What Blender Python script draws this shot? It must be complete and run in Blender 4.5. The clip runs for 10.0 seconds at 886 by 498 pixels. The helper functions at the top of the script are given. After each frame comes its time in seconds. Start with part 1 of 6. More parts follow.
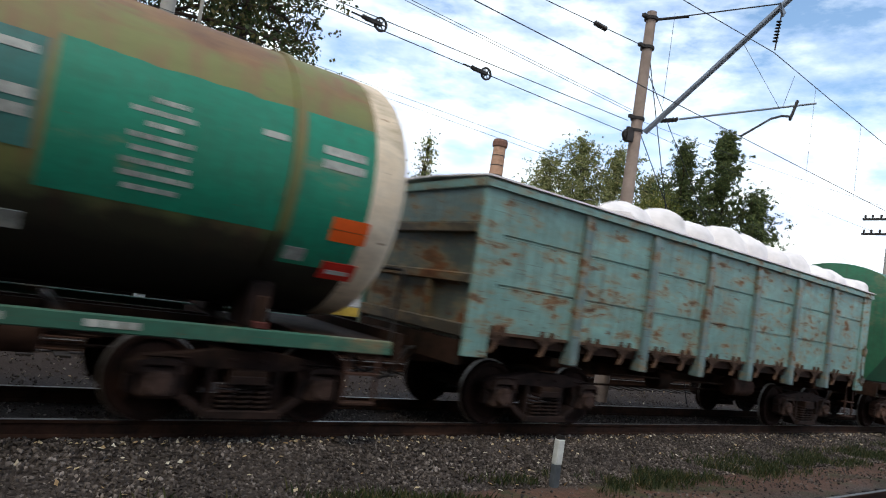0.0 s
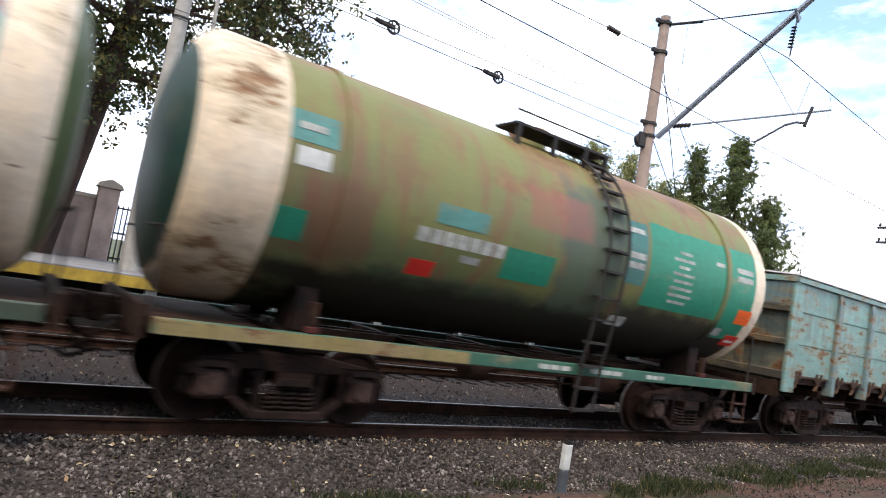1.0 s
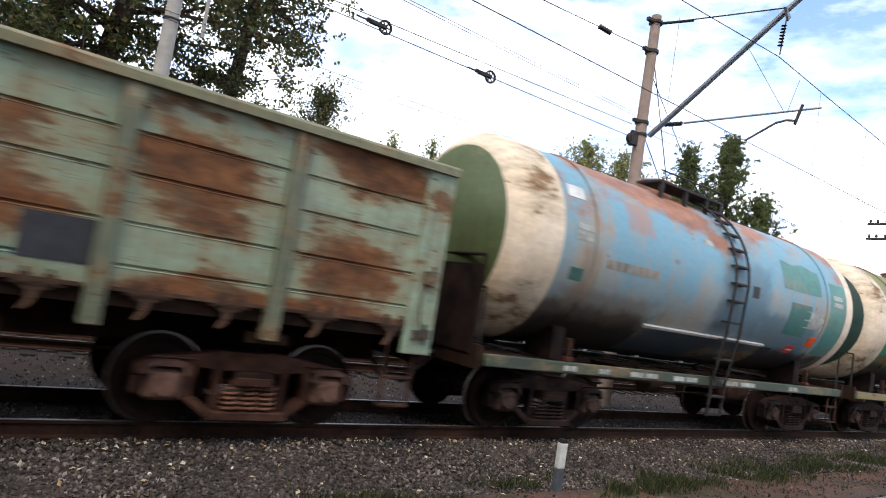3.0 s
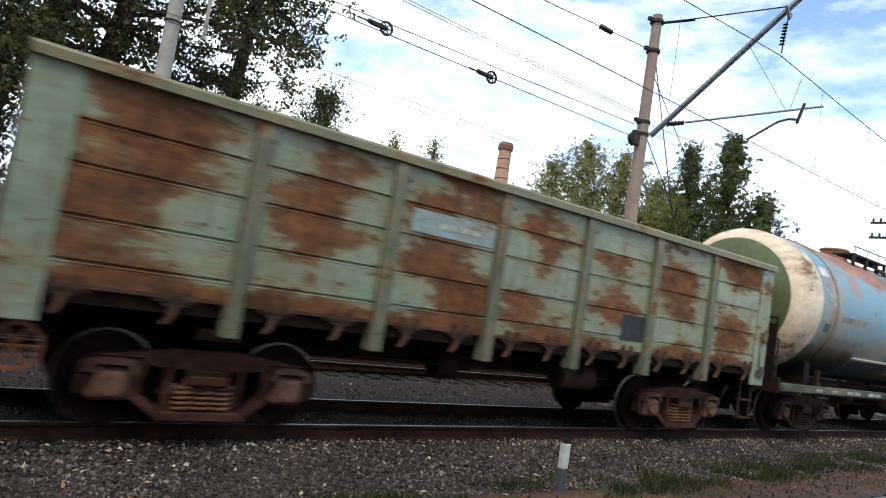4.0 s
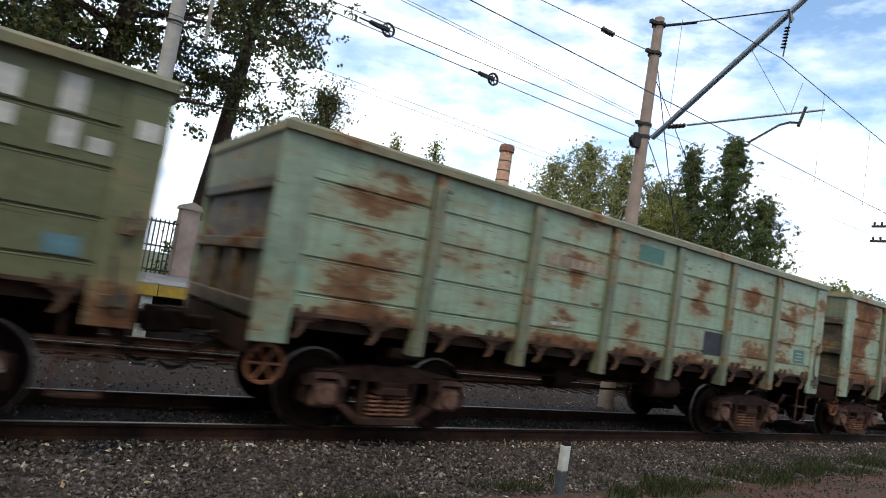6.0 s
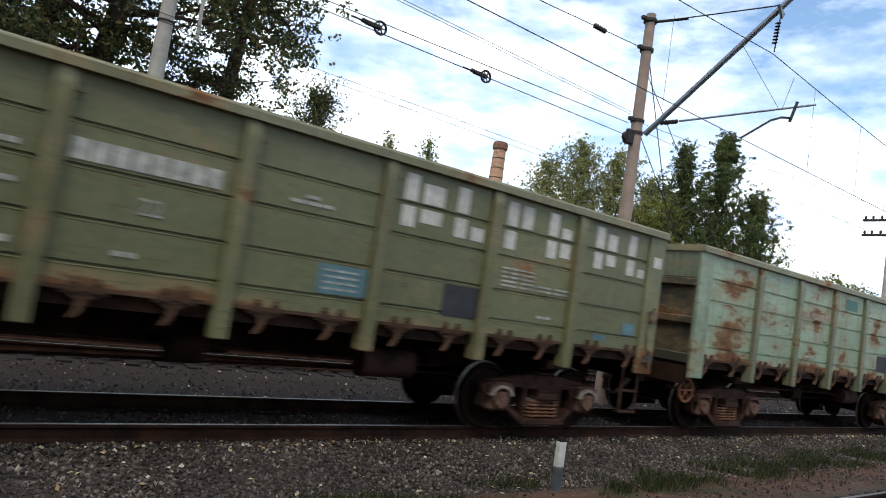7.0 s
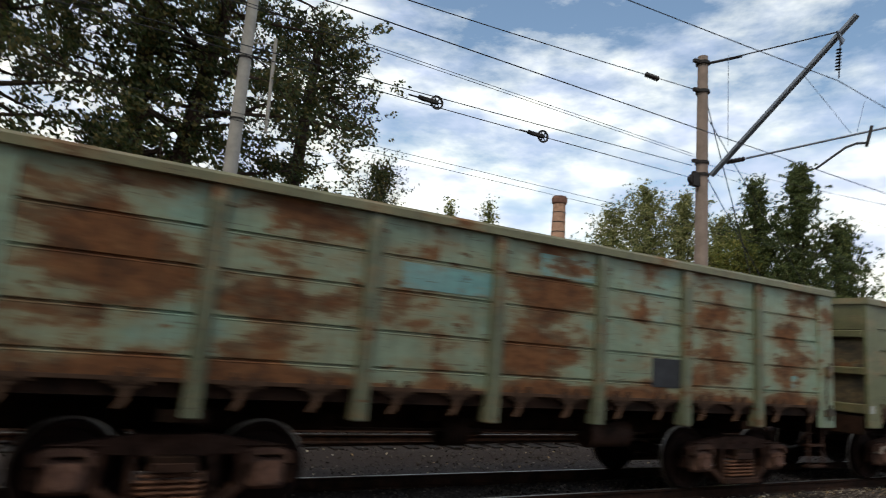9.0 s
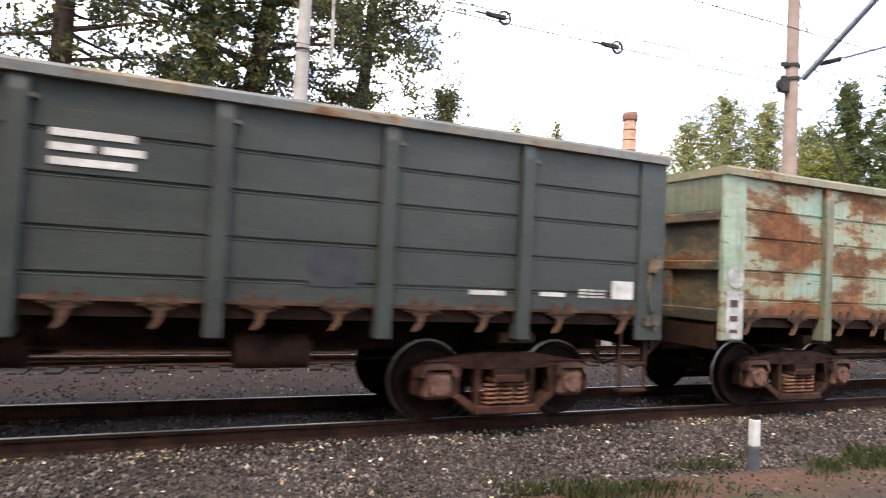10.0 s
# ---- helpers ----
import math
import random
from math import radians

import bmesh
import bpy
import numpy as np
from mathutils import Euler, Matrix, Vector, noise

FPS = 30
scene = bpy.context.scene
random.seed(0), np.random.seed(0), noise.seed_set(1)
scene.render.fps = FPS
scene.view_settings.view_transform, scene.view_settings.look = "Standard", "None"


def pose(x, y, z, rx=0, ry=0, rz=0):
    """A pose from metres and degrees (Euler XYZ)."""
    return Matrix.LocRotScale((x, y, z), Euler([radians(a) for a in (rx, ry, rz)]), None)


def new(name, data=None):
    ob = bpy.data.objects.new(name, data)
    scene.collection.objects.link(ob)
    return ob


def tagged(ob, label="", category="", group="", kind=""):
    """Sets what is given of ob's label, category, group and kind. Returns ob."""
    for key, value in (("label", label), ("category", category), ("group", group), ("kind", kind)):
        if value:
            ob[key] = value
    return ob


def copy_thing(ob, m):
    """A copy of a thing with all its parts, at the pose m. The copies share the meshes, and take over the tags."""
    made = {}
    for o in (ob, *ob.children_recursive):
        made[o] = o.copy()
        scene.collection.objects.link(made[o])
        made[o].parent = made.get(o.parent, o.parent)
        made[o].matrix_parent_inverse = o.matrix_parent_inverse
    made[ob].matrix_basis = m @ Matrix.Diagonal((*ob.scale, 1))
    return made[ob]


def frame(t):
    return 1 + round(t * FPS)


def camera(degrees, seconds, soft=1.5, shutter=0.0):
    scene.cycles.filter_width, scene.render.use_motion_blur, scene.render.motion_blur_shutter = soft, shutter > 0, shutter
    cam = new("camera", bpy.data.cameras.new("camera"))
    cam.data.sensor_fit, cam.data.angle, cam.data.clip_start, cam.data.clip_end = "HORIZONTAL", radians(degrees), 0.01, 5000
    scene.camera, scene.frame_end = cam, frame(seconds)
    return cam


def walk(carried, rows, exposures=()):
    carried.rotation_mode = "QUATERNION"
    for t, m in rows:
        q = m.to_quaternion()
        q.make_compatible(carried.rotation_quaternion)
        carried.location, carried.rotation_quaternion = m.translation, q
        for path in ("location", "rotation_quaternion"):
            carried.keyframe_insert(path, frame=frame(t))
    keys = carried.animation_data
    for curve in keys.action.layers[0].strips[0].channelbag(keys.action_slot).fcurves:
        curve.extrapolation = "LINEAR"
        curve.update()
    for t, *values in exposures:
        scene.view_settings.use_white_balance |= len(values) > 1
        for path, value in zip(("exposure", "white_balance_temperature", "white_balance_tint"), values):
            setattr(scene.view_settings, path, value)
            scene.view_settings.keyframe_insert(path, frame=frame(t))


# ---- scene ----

# camera: held by hand beside the line, turning, and swung a little back along the line at the end
cam = camera(70.87, 10.0, soft=1.05, shutter=0.37)
EYE = (0.0, 0.0, 1.83)
TURNS = [
    (0.0, -35.87, 4.10, -8.92), (0.5, -35.18, 4.33, -9.59), (1.0, -35.01, 4.22, -9.75), (1.5, -36.29, 4.24, -9.08),
    (2.0, -35.95, 4.26, -9.33), (2.5, -36.11, 4.34, -9.10), (3.0, -35.57, 4.31, -9.23), (4.5, -35.36, 4.36, -8.96),
    (5.0, -35.50, 4.39, -9.11), (5.5, -35.31, 4.48, -9.30), (7.0, -35.80, 4.35, -8.68), (7.5, -37.24, 4.29, -7.99),
    (8.0, -36.00, 4.04, -8.63), (8.5, -32.95, 4.42, -10.40), (8.6, -32.05, 5.12, -9.77), (8.8, -28.84, 7.46, -7.43), (8.9, -29.26, 8.71, -5.77), (9.0, -29.25, 9.26, -4.35),
    (9.2, -25.83, 8.28, -1.87), (9.5, -23.44, 5.50, -2.12), (9.8, -21.20, 2.01, -3.06), (10.0, -22.97, 2.11, -2.90)]
SWING = {8.6: (-0.03, 0.02, 1.835), 8.8: (-0.08, 0.03, 1.86), 8.9: (-0.115, 0.03, 1.87), 9.0: (-0.14, 0.04, 1.875),
         9.2: (-0.17, 0.05, 1.867), 9.5: (-0.2, 0.055, 1.845), 9.8: (-0.265, 0.075, 1.805), 10.0: (-0.275, 0.09, 1.805)}
COOL, DUSK, EVEN, WARM = (6370, 2), (6900, 2), (6530, 8), (6850, 13)
EXPOSURES = [(0.0, -0.45, *COOL), (0.5, -0.05, *EVEN), (1.0, 0.43, *EVEN), (1.5, 0.41, *EVEN), (2.0, 0.43, *EVEN), (2.5, 0.41, *EVEN),
             (3.0, 0.08, *EVEN), (4.5, -0.15, *COOL), (5.0, -0.13, *COOL), (5.5, -0.23, *COOL), (7.0, -0.37, *COOL), (7.5, -0.37, *COOL), (8.0, -0.44, *COOL),
             (8.5, -0.17, *COOL), (9.0, -0.87, *DUSK), (9.2, -1.02, *DUSK), (9.5, -1.17, *DUSK), (9.7, -0.82, *EVEN), (10.0, 0.98, *WARM)]
walk(cam, [(t, pose(*SWING.get(t, EYE), 90 + p, r, y)) for t, y, p, r in TURNS], EXPOSURES)

# world: evening sky, broken cloud
SUN_EL, SUN_AZ = 58.0, 225.0
world = bpy.data.worlds.new("sky")
scene.world = world
world.use_nodes = True
wt = world.node_tree
wt.nodes.clear()


def wnode(kind, **kw):
    n = wt.nodes.new(kind)
    for key, value in kw.items():
        n.inputs[key.replace("_", " ")].default_value = value
    return n


w_out = wt.nodes.new("ShaderNodeOutputWorld")
w_sky = wt.nodes.new("ShaderNodeTexSky")
w_sky.sky_type, w_sky.sun_disc = "NISHITA", False
w_sky.sun_elevation, w_sky.sun_rotation = radians(SUN_EL), radians(SUN_AZ)
w_co = wt.nodes.new("ShaderNodeTexCoord")
w_map = wt.nodes.new("ShaderNodeMapping")
w_map.inputs["Scale"].default_value = (1.0, 1.0, 2.6)
w_map.inputs["Location"].default_value = (0.35, 0.1, 0.2)
wt.links.new(w_co.outputs["Generated"], w_map.inputs["Vector"])
w_n1 = wnode("ShaderNodeTexNoise", Scale=4.6, Detail=7.0, Roughness=0.60)
wt.links.new(w_map.outputs["Vector"], w_n1.inputs["Vector"])
w_ramp = wt.nodes.new("ShaderNodeValToRGB")
w_ramp.color_ramp.elements[0].position, w_ramp.color_ramp.elements[1].position = 0.38, 0.66
w_sep = wt.nodes.new("ShaderNodeSeparateXYZ")
wt.links.new(w_co.outputs["Generated"], w_sep.inputs[0])
w_up = wt.nodes.new("ShaderNodeMath")
w_up.operation = "MULTIPLY_ADD"
w_up.inputs[1].default_value, w_up.inputs[2].default_value = -0.62, 0.33
w_low = wt.nodes.new("ShaderNodeMath")
w_low.operation = "MINIMUM"
w_low.inputs[1].default_value = 0.50
wt.links.new(w_sep.outputs["Z"], w_low.inputs[0])
wt.links.new(w_low.outputs[0], w_up.inputs[0])
w_sum = wt.nodes.new("ShaderNodeMath")
wt.links.new(w_n1.outputs["Fac"], w_sum.inputs[0])
w_east = wt.nodes.new("ShaderNodeMath")
w_east.operation = "MULTIPLY_ADD"
w_east.inputs[1].default_value = -0.13
wt.links.new(w_sep.outputs["X"], w_east.inputs[0])
wt.links.new(w_up.outputs[0], w_east.inputs[2])
wt.links.new(w_east.outputs[0], w_sum.inputs[1])
wt.links.new(w_sum.outputs[0], w_ramp.inputs["Fac"])
w_bg1 = wnode("ShaderNodeBackground", Strength=0.33)
wt.links.new(w_sky.outputs["Color"], w_bg1.inputs["Color"])
w_bg2 = wnode("ShaderNodeBackground", Strength=2.6)
w_n2 = wnode("ShaderNodeTexNoise", Scale=7.5, Detail=5.0, Roughness=0.55)
wt.links.new(w_map.outputs["Vector"], w_n2.inputs["Vector"])
w_grey = wt.nodes.new("ShaderNodeValToRGB")
w_grey.color_ramp.elements[0].position, w_grey.color_ramp.elements[1].position = 0.40, 0.62
w_grey.color_ramp.elements[0].color, w_grey.color_ramp.elements[1].color = (0.52, 0.58, 0.80, 1), (1.0, 1.0, 1.0, 1)
wt.links.new(w_n2.outputs["Fac"], w_grey.inputs["Fac"])
wt.links.new(w_grey.outputs["Color"], w_bg2.inputs["Color"])
w_mix = wt.nodes.new("ShaderNodeMixShader")
wt.links.new(w_ramp.outputs["Color"], w_mix.inputs["Fac"])
wt.links.new(w_bg1.outputs["Background"], w_mix.inputs[1])
wt.links.new(w_bg2.outputs["Background"], w_mix.inputs[2])
wt.links.new(w_mix.outputs["Shader"], w_out.inputs["Surface"])

sun_data = bpy.data.lights.new("sun", "SUN")
sun_data.energy, sun_data.angle, sun_data.color = 1.9, radians(16), (1.0, 0.86, 0.69)
sun = new("sun", sun_data)
az, el = radians(SUN_AZ), radians(SUN_EL)
sun_from = Vector((math.sin(az) * math.cos(el), math.cos(az) * math.cos(el), math.sin(el)))
sun.rotation_mode = "QUATERNION"
sun.rotation_quaternion = sun_from.to_track_quat("Z", "Y")


# ---- materials ----
class Nodes:
    """A short way to write node materials."""

    def __init__(self, name):
        self.mat = bpy.data.materials.new(name)
        self.mat.use_nodes = True
        self.t = self.mat.node_tree
        self.bsdf = self.t.nodes["Principled BSDF"]
        co = self.t.nodes.new("ShaderNodeTexCoord")
        self.co = co.outputs["Object"]

    def link(self, a, b):
        self.t.links.new(a, b)

    def mapping(self, scale=(1, 1, 1), loc=(0, 0, 0)):
        n = self.t.nodes.new("ShaderNodeMapping")
        n.inputs["Scale"].default_value, n.inputs["Location"].default_value = scale, loc
        self.link(self.co, n.inputs["Vector"])
        return n.outputs["Vector"]

    def noise(self, scale, detail=5.0, rough=0.55, vec=None):
        n = self.t.nodes.new("ShaderNodeTexNoise")
        n.inputs["Scale"].default_value, n.inputs["Detail"].default_value, n.inputs["Roughness"].default_value = scale, detail, rough
        self.link(vec or self.co, n.inputs["Vector"])
        return n.outputs["Fac"]

    def ramp(self, fac, stops):
        n = self.t.nodes.new("ShaderNodeValToRGB")
        el = n.color_ramp.elements
        while len(el) < len(stops):
            el.new(0.5)
        for e, (p, c) in zip(el, stops):
            e.position, e.color = p, (*c, 1) if isinstance(c, tuple) else (c, c, c, 1)
        self.link(fac, n.inputs["Fac"])
        return n.outputs["Color"]

    def mix(self, fac, a, b, mode="MIX"):
        n = self.t.nodes.new("ShaderNodeMix")
        n.data_type, n.blend_type = "RGBA", mode
        for sock, value in ((n.inputs[0], fac), (n.inputs[6], a), (n.inputs[7], b)):
            if isinstance(value, bpy.types.NodeSocket):
                self.link(value, sock)
            elif isinstance(value, tuple):
                sock.default_value = (*value, 1)
            else:
                sock.default_value = value
        return n.outputs[2]

    def math(self, op, a, b):
        n = self.t.nodes.new("ShaderNodeMath")
        n.operation = op
        for sock, value in ((n.inputs[0], a), (n.inputs[1], b)):
            if isinstance(value, bpy.types.NodeSocket):
                self.link(value, sock)
            else:
                sock.default_value = value
        return n.outputs[0]

    def random(self):
        return self.t.nodes.new("ShaderNodeObjectInfo").outputs["Random"]

    def island(self):
        return self.t.nodes.new("ShaderNodeNewGeometry").outputs["Random Per Island"]

    def done(self, color, rough=0.8, metal=0.0, bump=None, strength=0.3, dist=0.01, spec=0.3):
        b = self.bsdf
        for key, value in (("Base Color", color), ("Roughness", rough), ("Metallic", metal), ("Specular IOR Level", spec)):
            if isinstance(value, bpy.types.NodeSocket):
                self.link(value, b.inputs[key])
            elif isinstance(value, tuple):
                b.inputs[key].default_value = (*value, 1)
            else:
                b.inputs[key].default_value = value
        if bump is not None:
            n = self.t.nodes.new("ShaderNodeBump")
            n.inputs["Strength"].default_value, n.inputs["Distance"].default_value = strength, dist
            self.link(bump, n.inputs["Height"])
            self.link(n.outputs["Normal"], b.inputs["Normal"])
        return self.mat


RUST = (0.165, 0.063, 0.027)
RUST_DARK = (0.085, 0.037, 0.020)


def paint(name, color, second=None, rust=0.5, seed=0.0, patch=0.8, rough=0.5, grime=0.5, stretch=1.0, panels=0.0, scuffs=0.65):
    """Old wagon paint: faded patches, rust blotches with a worn rim, streaks and dust. rust: share of rusted area, 0 to 1."""
    n = Nodes(name)
    v = n.mapping((0.75, 0.75, 1.35 * stretch), (seed * 7.3, seed * 3.1, seed * 5.7))
    fade = n.noise(1.3, 4, 0.6, v)
    fine = n.noise(9.0, 6, 0.65, v)
    second = second or tuple(min(1, c * 1.35) for c in color)
    base = n.mix(n.ramp(fade, [(0.35, 0.0), (0.68, 1.0)]), color, second)
    base = n.mix(0.32, base, n.ramp(fine, [(0.3, 0.45), (0.7, 1.25)]), "MULTIPLY")
    jitter = n.ramp(n.random(), [(0.0, 0.9), (1.0, 1.06)])
    base = n.mix(1.0, base, jitter, "MULTIPLY")
    v2 = n.mapping((0.62, 0.62, 1.5), (seed * 2.9 + 4, seed * 6.1, seed * 1.7))
    blot = n.noise(patch, 9, 0.68, v2)
    blot = n.math("ADD", blot, n.math("MULTIPLY", n.math("SUBTRACT", n.noise(26.0, 4, 0.7, v2), 0.5), 0.10))
    if panels:
        # the load scrapes the middle of each sheet most
        sx = n.t.nodes.new("ShaderNodeSeparateXYZ")
        n.link(n.co, sx.inputs[0])
        off = n.math("PINGPONG", n.math("DIVIDE", sx.outputs["X"], 1.7145), 0.5)
        blot = n.math("ADD", blot, n.math("MULTIPLY", n.math("SUBTRACT", 0.22, off), panels))
        blot = n.math("ADD", blot, n.math("MULTIPLY", n.math("SUBTRACT", n.random(), 0.5), 0.12))
        foot = n.t.nodes.new("ShaderNodeMapRange")
        foot.inputs["From Min"].default_value, foot.inputs["From Max"].default_value, foot.inputs["To Max"].default_value = 1.62, 1.40, 0.16
        n.link(sx.outputs["Z"], foot.inputs["Value"])
        blot = n.math("ADD", blot, foot.outputs[0])
        # each field between two ribs rusts on its own
        cell = n.t.nodes.new("ShaderNodeCombineXYZ")
        n.link(n.math("FLOOR", n.math("DIVIDE", n.math("SUBTRACT", sx.outputs["Z"], 1.63), 0.43), 0.0), cell.inputs[2])
        n.link(n.math("FLOOR", n.math("DIVIDE", sx.outputs["X"], 1.7145), 0.0), cell.inputs[0])
        cell.inputs[1].default_value = seed
        own = n.t.nodes.new("ShaderNodeTexWhiteNoise")
        n.link(cell.outputs[0], own.inputs["Vector"])
        blot = n.math("ADD", blot, n.math("MULTIPLY", n.math("SUBTRACT", own.outputs["Value"], 0.5), 0.09))
    lo = 0.72 - 0.30 * rust
    if panels > 0.1:
        # paler repainted fields
        fresh = n.ramp(n.noise(0.9, 3, 0.5, n.mapping((0.7, 0.7, 1.2), (seed * 4.4, seed, seed * 8.8))), [(0.60, 0.0), (0.64, 0.65)])
        base = n.mix(fresh, base, n.mix(0.4, base, (0.20, 0.47, 0.46)))
    halo = n.ramp(blot, [(lo - 0.12, 0.0), (lo - 0.05, 0.38), (lo - 0.006, 0.75)])
    base = n.mix(halo, base, (0.28, 0.205, 0.105))
    mask = n.ramp(blot, [(lo - 0.016, 0.0), (lo + 0.012, 0.62), (lo + 0.08, 0.95)])
    scrape = n.ramp(n.noise(5.0, 6, 0.6, n.mapping((0.45, 0.45, 9.0), (seed, seed * 2, seed * 5))), [(0.62, 0.0), (0.67, scuffs)])
    base = n.mix(scrape, base, (0.095, 0.068, 0.048))
    chips = n.ramp(n.noise(5.5, 5, 0.6, v2), [(0.70 - 0.10 * rust, 0.0), (0.73 - 0.10 * rust, 0.8)])
    mask = n.mix(1.0, mask, chips, "SCREEN")
    rust_col = n.ramp(n.noise(4.0, 6, 0.7, v), [(0.38, RUST_DARK), (0.51, RUST), (0.66, (0.25, 0.112, 0.047))])
    col = n.mix(mask, base, rust_col)
    film = n.ramp(n.noise(2.2, 6, 0.65, v2), [(0.35, 0.05), (0.7, 0.45)])
    col = n.mix(n.math("MULTIPLY", film, grime), col, (0.075, 0.058, 0.042))
    streak = n.noise(3.0, 4, 0.6, n.mapping((5.0, 5.0, 0.35), (seed, 0, 0)))
    col = n.mix(n.math("MULTIPLY", n.ramp(streak, [(0.5, 0.0), (0.75, 1.0)]), grime), col, (0.06, 0.045, 0.032))
    r = n.mix(mask, (rough, rough, rough), (0.92, 0.92, 0.92))
    gloss = n.mix(mask, (0.38, 0.38, 0.38), (0.1, 0.1, 0.1))
    return n.done(col, r, 0.0, n.mix(0.5, fine, blot), 0.35, 0.012, gloss)


def tank_paint(name, color, wash, wash_z, share, seed, runs=(0.36, 0.26, 0.155), washes_and_shade=(), crown=((0.20, 0.075, 0.035), (0.34, 0.135, 0.062), (0.42, 0.21, 0.11))):
    """Tank shell: chalky paint, an ochre-grey wash that gathers on the flank, long soft rust runs along the crown. share: how rusty."""
    n = Nodes(name)
    sep = n.t.nodes.new("ShaderNodeSeparateXYZ")
    n.link(n.co, sep.inputs[0])
    v = n.mapping((0.55, 0.8, 0.8), (seed, seed * 2.1, seed * 0.7))
    wide, fine = n.noise(1.1, 5, 0.55, v), n.noise(14.0, 5, 0.65, v)
    low = n.math("ADD", n.math("MULTIPLY", n.math("SUBTRACT", wash_z, sep.outputs["Z"]), 0.16), wide)
    col = n.mix(n.ramp(low, [(0.42, 0.0), (0.66, 0.9)]), color, wash)
    col = n.mix(0.22, col, n.ramp(fine, [(0.3, 0.6), (0.7, 1.2)]), "MULTIPLY")
    smear = n.noise(2.4, 5, 0.6, n.mapping((1.6, 0.5, 0.35), (seed * 3, 1.0, seed)))
    col = n.mix(n.ramp(smear, [(0.48, 0.0), (0.64, 0.62)]), col, runs)
    run = n.noise(1.0, 6, 0.6, n.mapping((0.5, 0.9, 0.9), (seed * 1.7, seed, seed * 0.3)))
    high = n.math("ADD", run, n.math("MULTIPLY", n.math("SUBTRACT", sep.outputs["Z"], 4.15), 0.20))
    lo = 0.70 - 0.36 * share
    mask = n.ramp(high, [(lo - 0.05, 0.0), (lo, 0.35), (lo + 0.06, 0.92)])
    rust_col = n.ramp(n.noise(3.0, 6, 0.7, v), [(0.35, crown[0]), (0.55, crown[1]), (0.7, crown[2])])
    col = n.mix(mask, col, rust_col)
    chips = n.ramp(n.noise(6.0, 5, 0.6, v), [(0.66, 0.0), (0.70, 0.6)])
    col = n.mix(chips, col, (0.16, 0.09, 0.055))
    # soft-edged washes of thinned paint and belly shade: x0, x1, z0, z1, colour, strength
    for k, (x0, x1, z0, z1, tone, strength) in enumerate(washes_and_shade):
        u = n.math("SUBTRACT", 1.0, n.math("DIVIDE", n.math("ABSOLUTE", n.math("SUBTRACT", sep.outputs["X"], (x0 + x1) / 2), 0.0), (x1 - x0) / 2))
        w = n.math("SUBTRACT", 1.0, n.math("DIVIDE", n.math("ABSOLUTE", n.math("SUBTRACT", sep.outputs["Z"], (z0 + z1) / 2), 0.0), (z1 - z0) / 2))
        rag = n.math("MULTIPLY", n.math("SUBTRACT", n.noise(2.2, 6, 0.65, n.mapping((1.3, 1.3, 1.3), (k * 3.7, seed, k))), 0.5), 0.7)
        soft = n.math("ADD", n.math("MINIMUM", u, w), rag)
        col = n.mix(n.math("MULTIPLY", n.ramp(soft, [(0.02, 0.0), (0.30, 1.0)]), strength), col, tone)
    return n.done(col, 0.55, 0.0, n.mix(0.5, fine, wide), 0.25, 0.008, 0.4)


def plain(name, color, rough=0.8, metal=0.0, vary=0.35, scale=6.0, spec=0.3):
    n = Nodes(name)
    a = n.noise(scale, 6, 0.65)
    b = n.noise(scale * 0.18, 4, 0.6)
    col = n.mix(1.0, color, n.ramp(a, [(0.3, 1 - vary), (0.7, 1 + vary * 0.6)]), "MULTIPLY")
    col = n.mix(1.0, col, n.ramp(b, [(0.3, 1 - vary * 0.6), (0.7, 1 + vary * 0.5)]), "MULTIPLY")
    return n.done(col, rough, metal, a, 0.25, 0.008, spec)


def soot(name, color, dust):
    """Running gear: near-black oily metal with brown brake dust."""
    n = Nodes(name)
    a, b = n.noise(3.0, 6, 0.65), n.noise(18.0, 5, 0.6)
    col = n.mix(n.ramp(a, [(0.35, 0.0), (0.65, 1.0)]), color, dust)
    col = n.mix(0.4, col, n.ramp(b, [(0.3, 0.5), (0.7, 1.3)]), "MULTIPLY")
    return n.done(col, 0.8, 0.0, b, 0.4, 0.006, 0.12)


M = {}
M["mint"] = paint("mint_paint", (0.275, 0.365, 0.245), (0.335, 0.415, 0.29), 0.46, 1.0, 1.1, panels=0.22)
M["mint_rusty"] = paint("mint_paint_rusted", (0.28, 0.36, 0.24), (0.34, 0.405, 0.28), 0.72, 2.0, 1.0, panels=0.28)
M["mint_worn"] = paint("mint_paint_blotched", (0.27, 0.365, 0.25), (0.335, 0.405, 0.285), 0.70, 5.4, 1.0, panels=0.28)
M["mint_plain"] = paint("mint_corner_paint", (0.262, 0.345, 0.238), (0.315, 0.395, 0.28), 0.40, 61.0, 1.3, grime=0.6, scuffs=0.2)
M["olive"] = paint("olive_paint", (0.146, 0.156, 0.074), (0.172, 0.177, 0.092), 0.16, 4.0, 0.8, 0.5, 0.25, panels=0.01)
M["teal"] = paint("grey_teal_paint", (0.175, 0.325, 0.29), (0.225, 0.375, 0.33), 0.40, 6.0, 3.4, grime=0.75)
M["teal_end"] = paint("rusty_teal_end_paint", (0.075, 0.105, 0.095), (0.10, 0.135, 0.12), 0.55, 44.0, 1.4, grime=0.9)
M["teal_post"] = paint("dark_teal_post_paint", (0.125, 0.20, 0.20), (0.175, 0.25, 0.245), 0.45, 43.0, 2.5, grime=0.7)
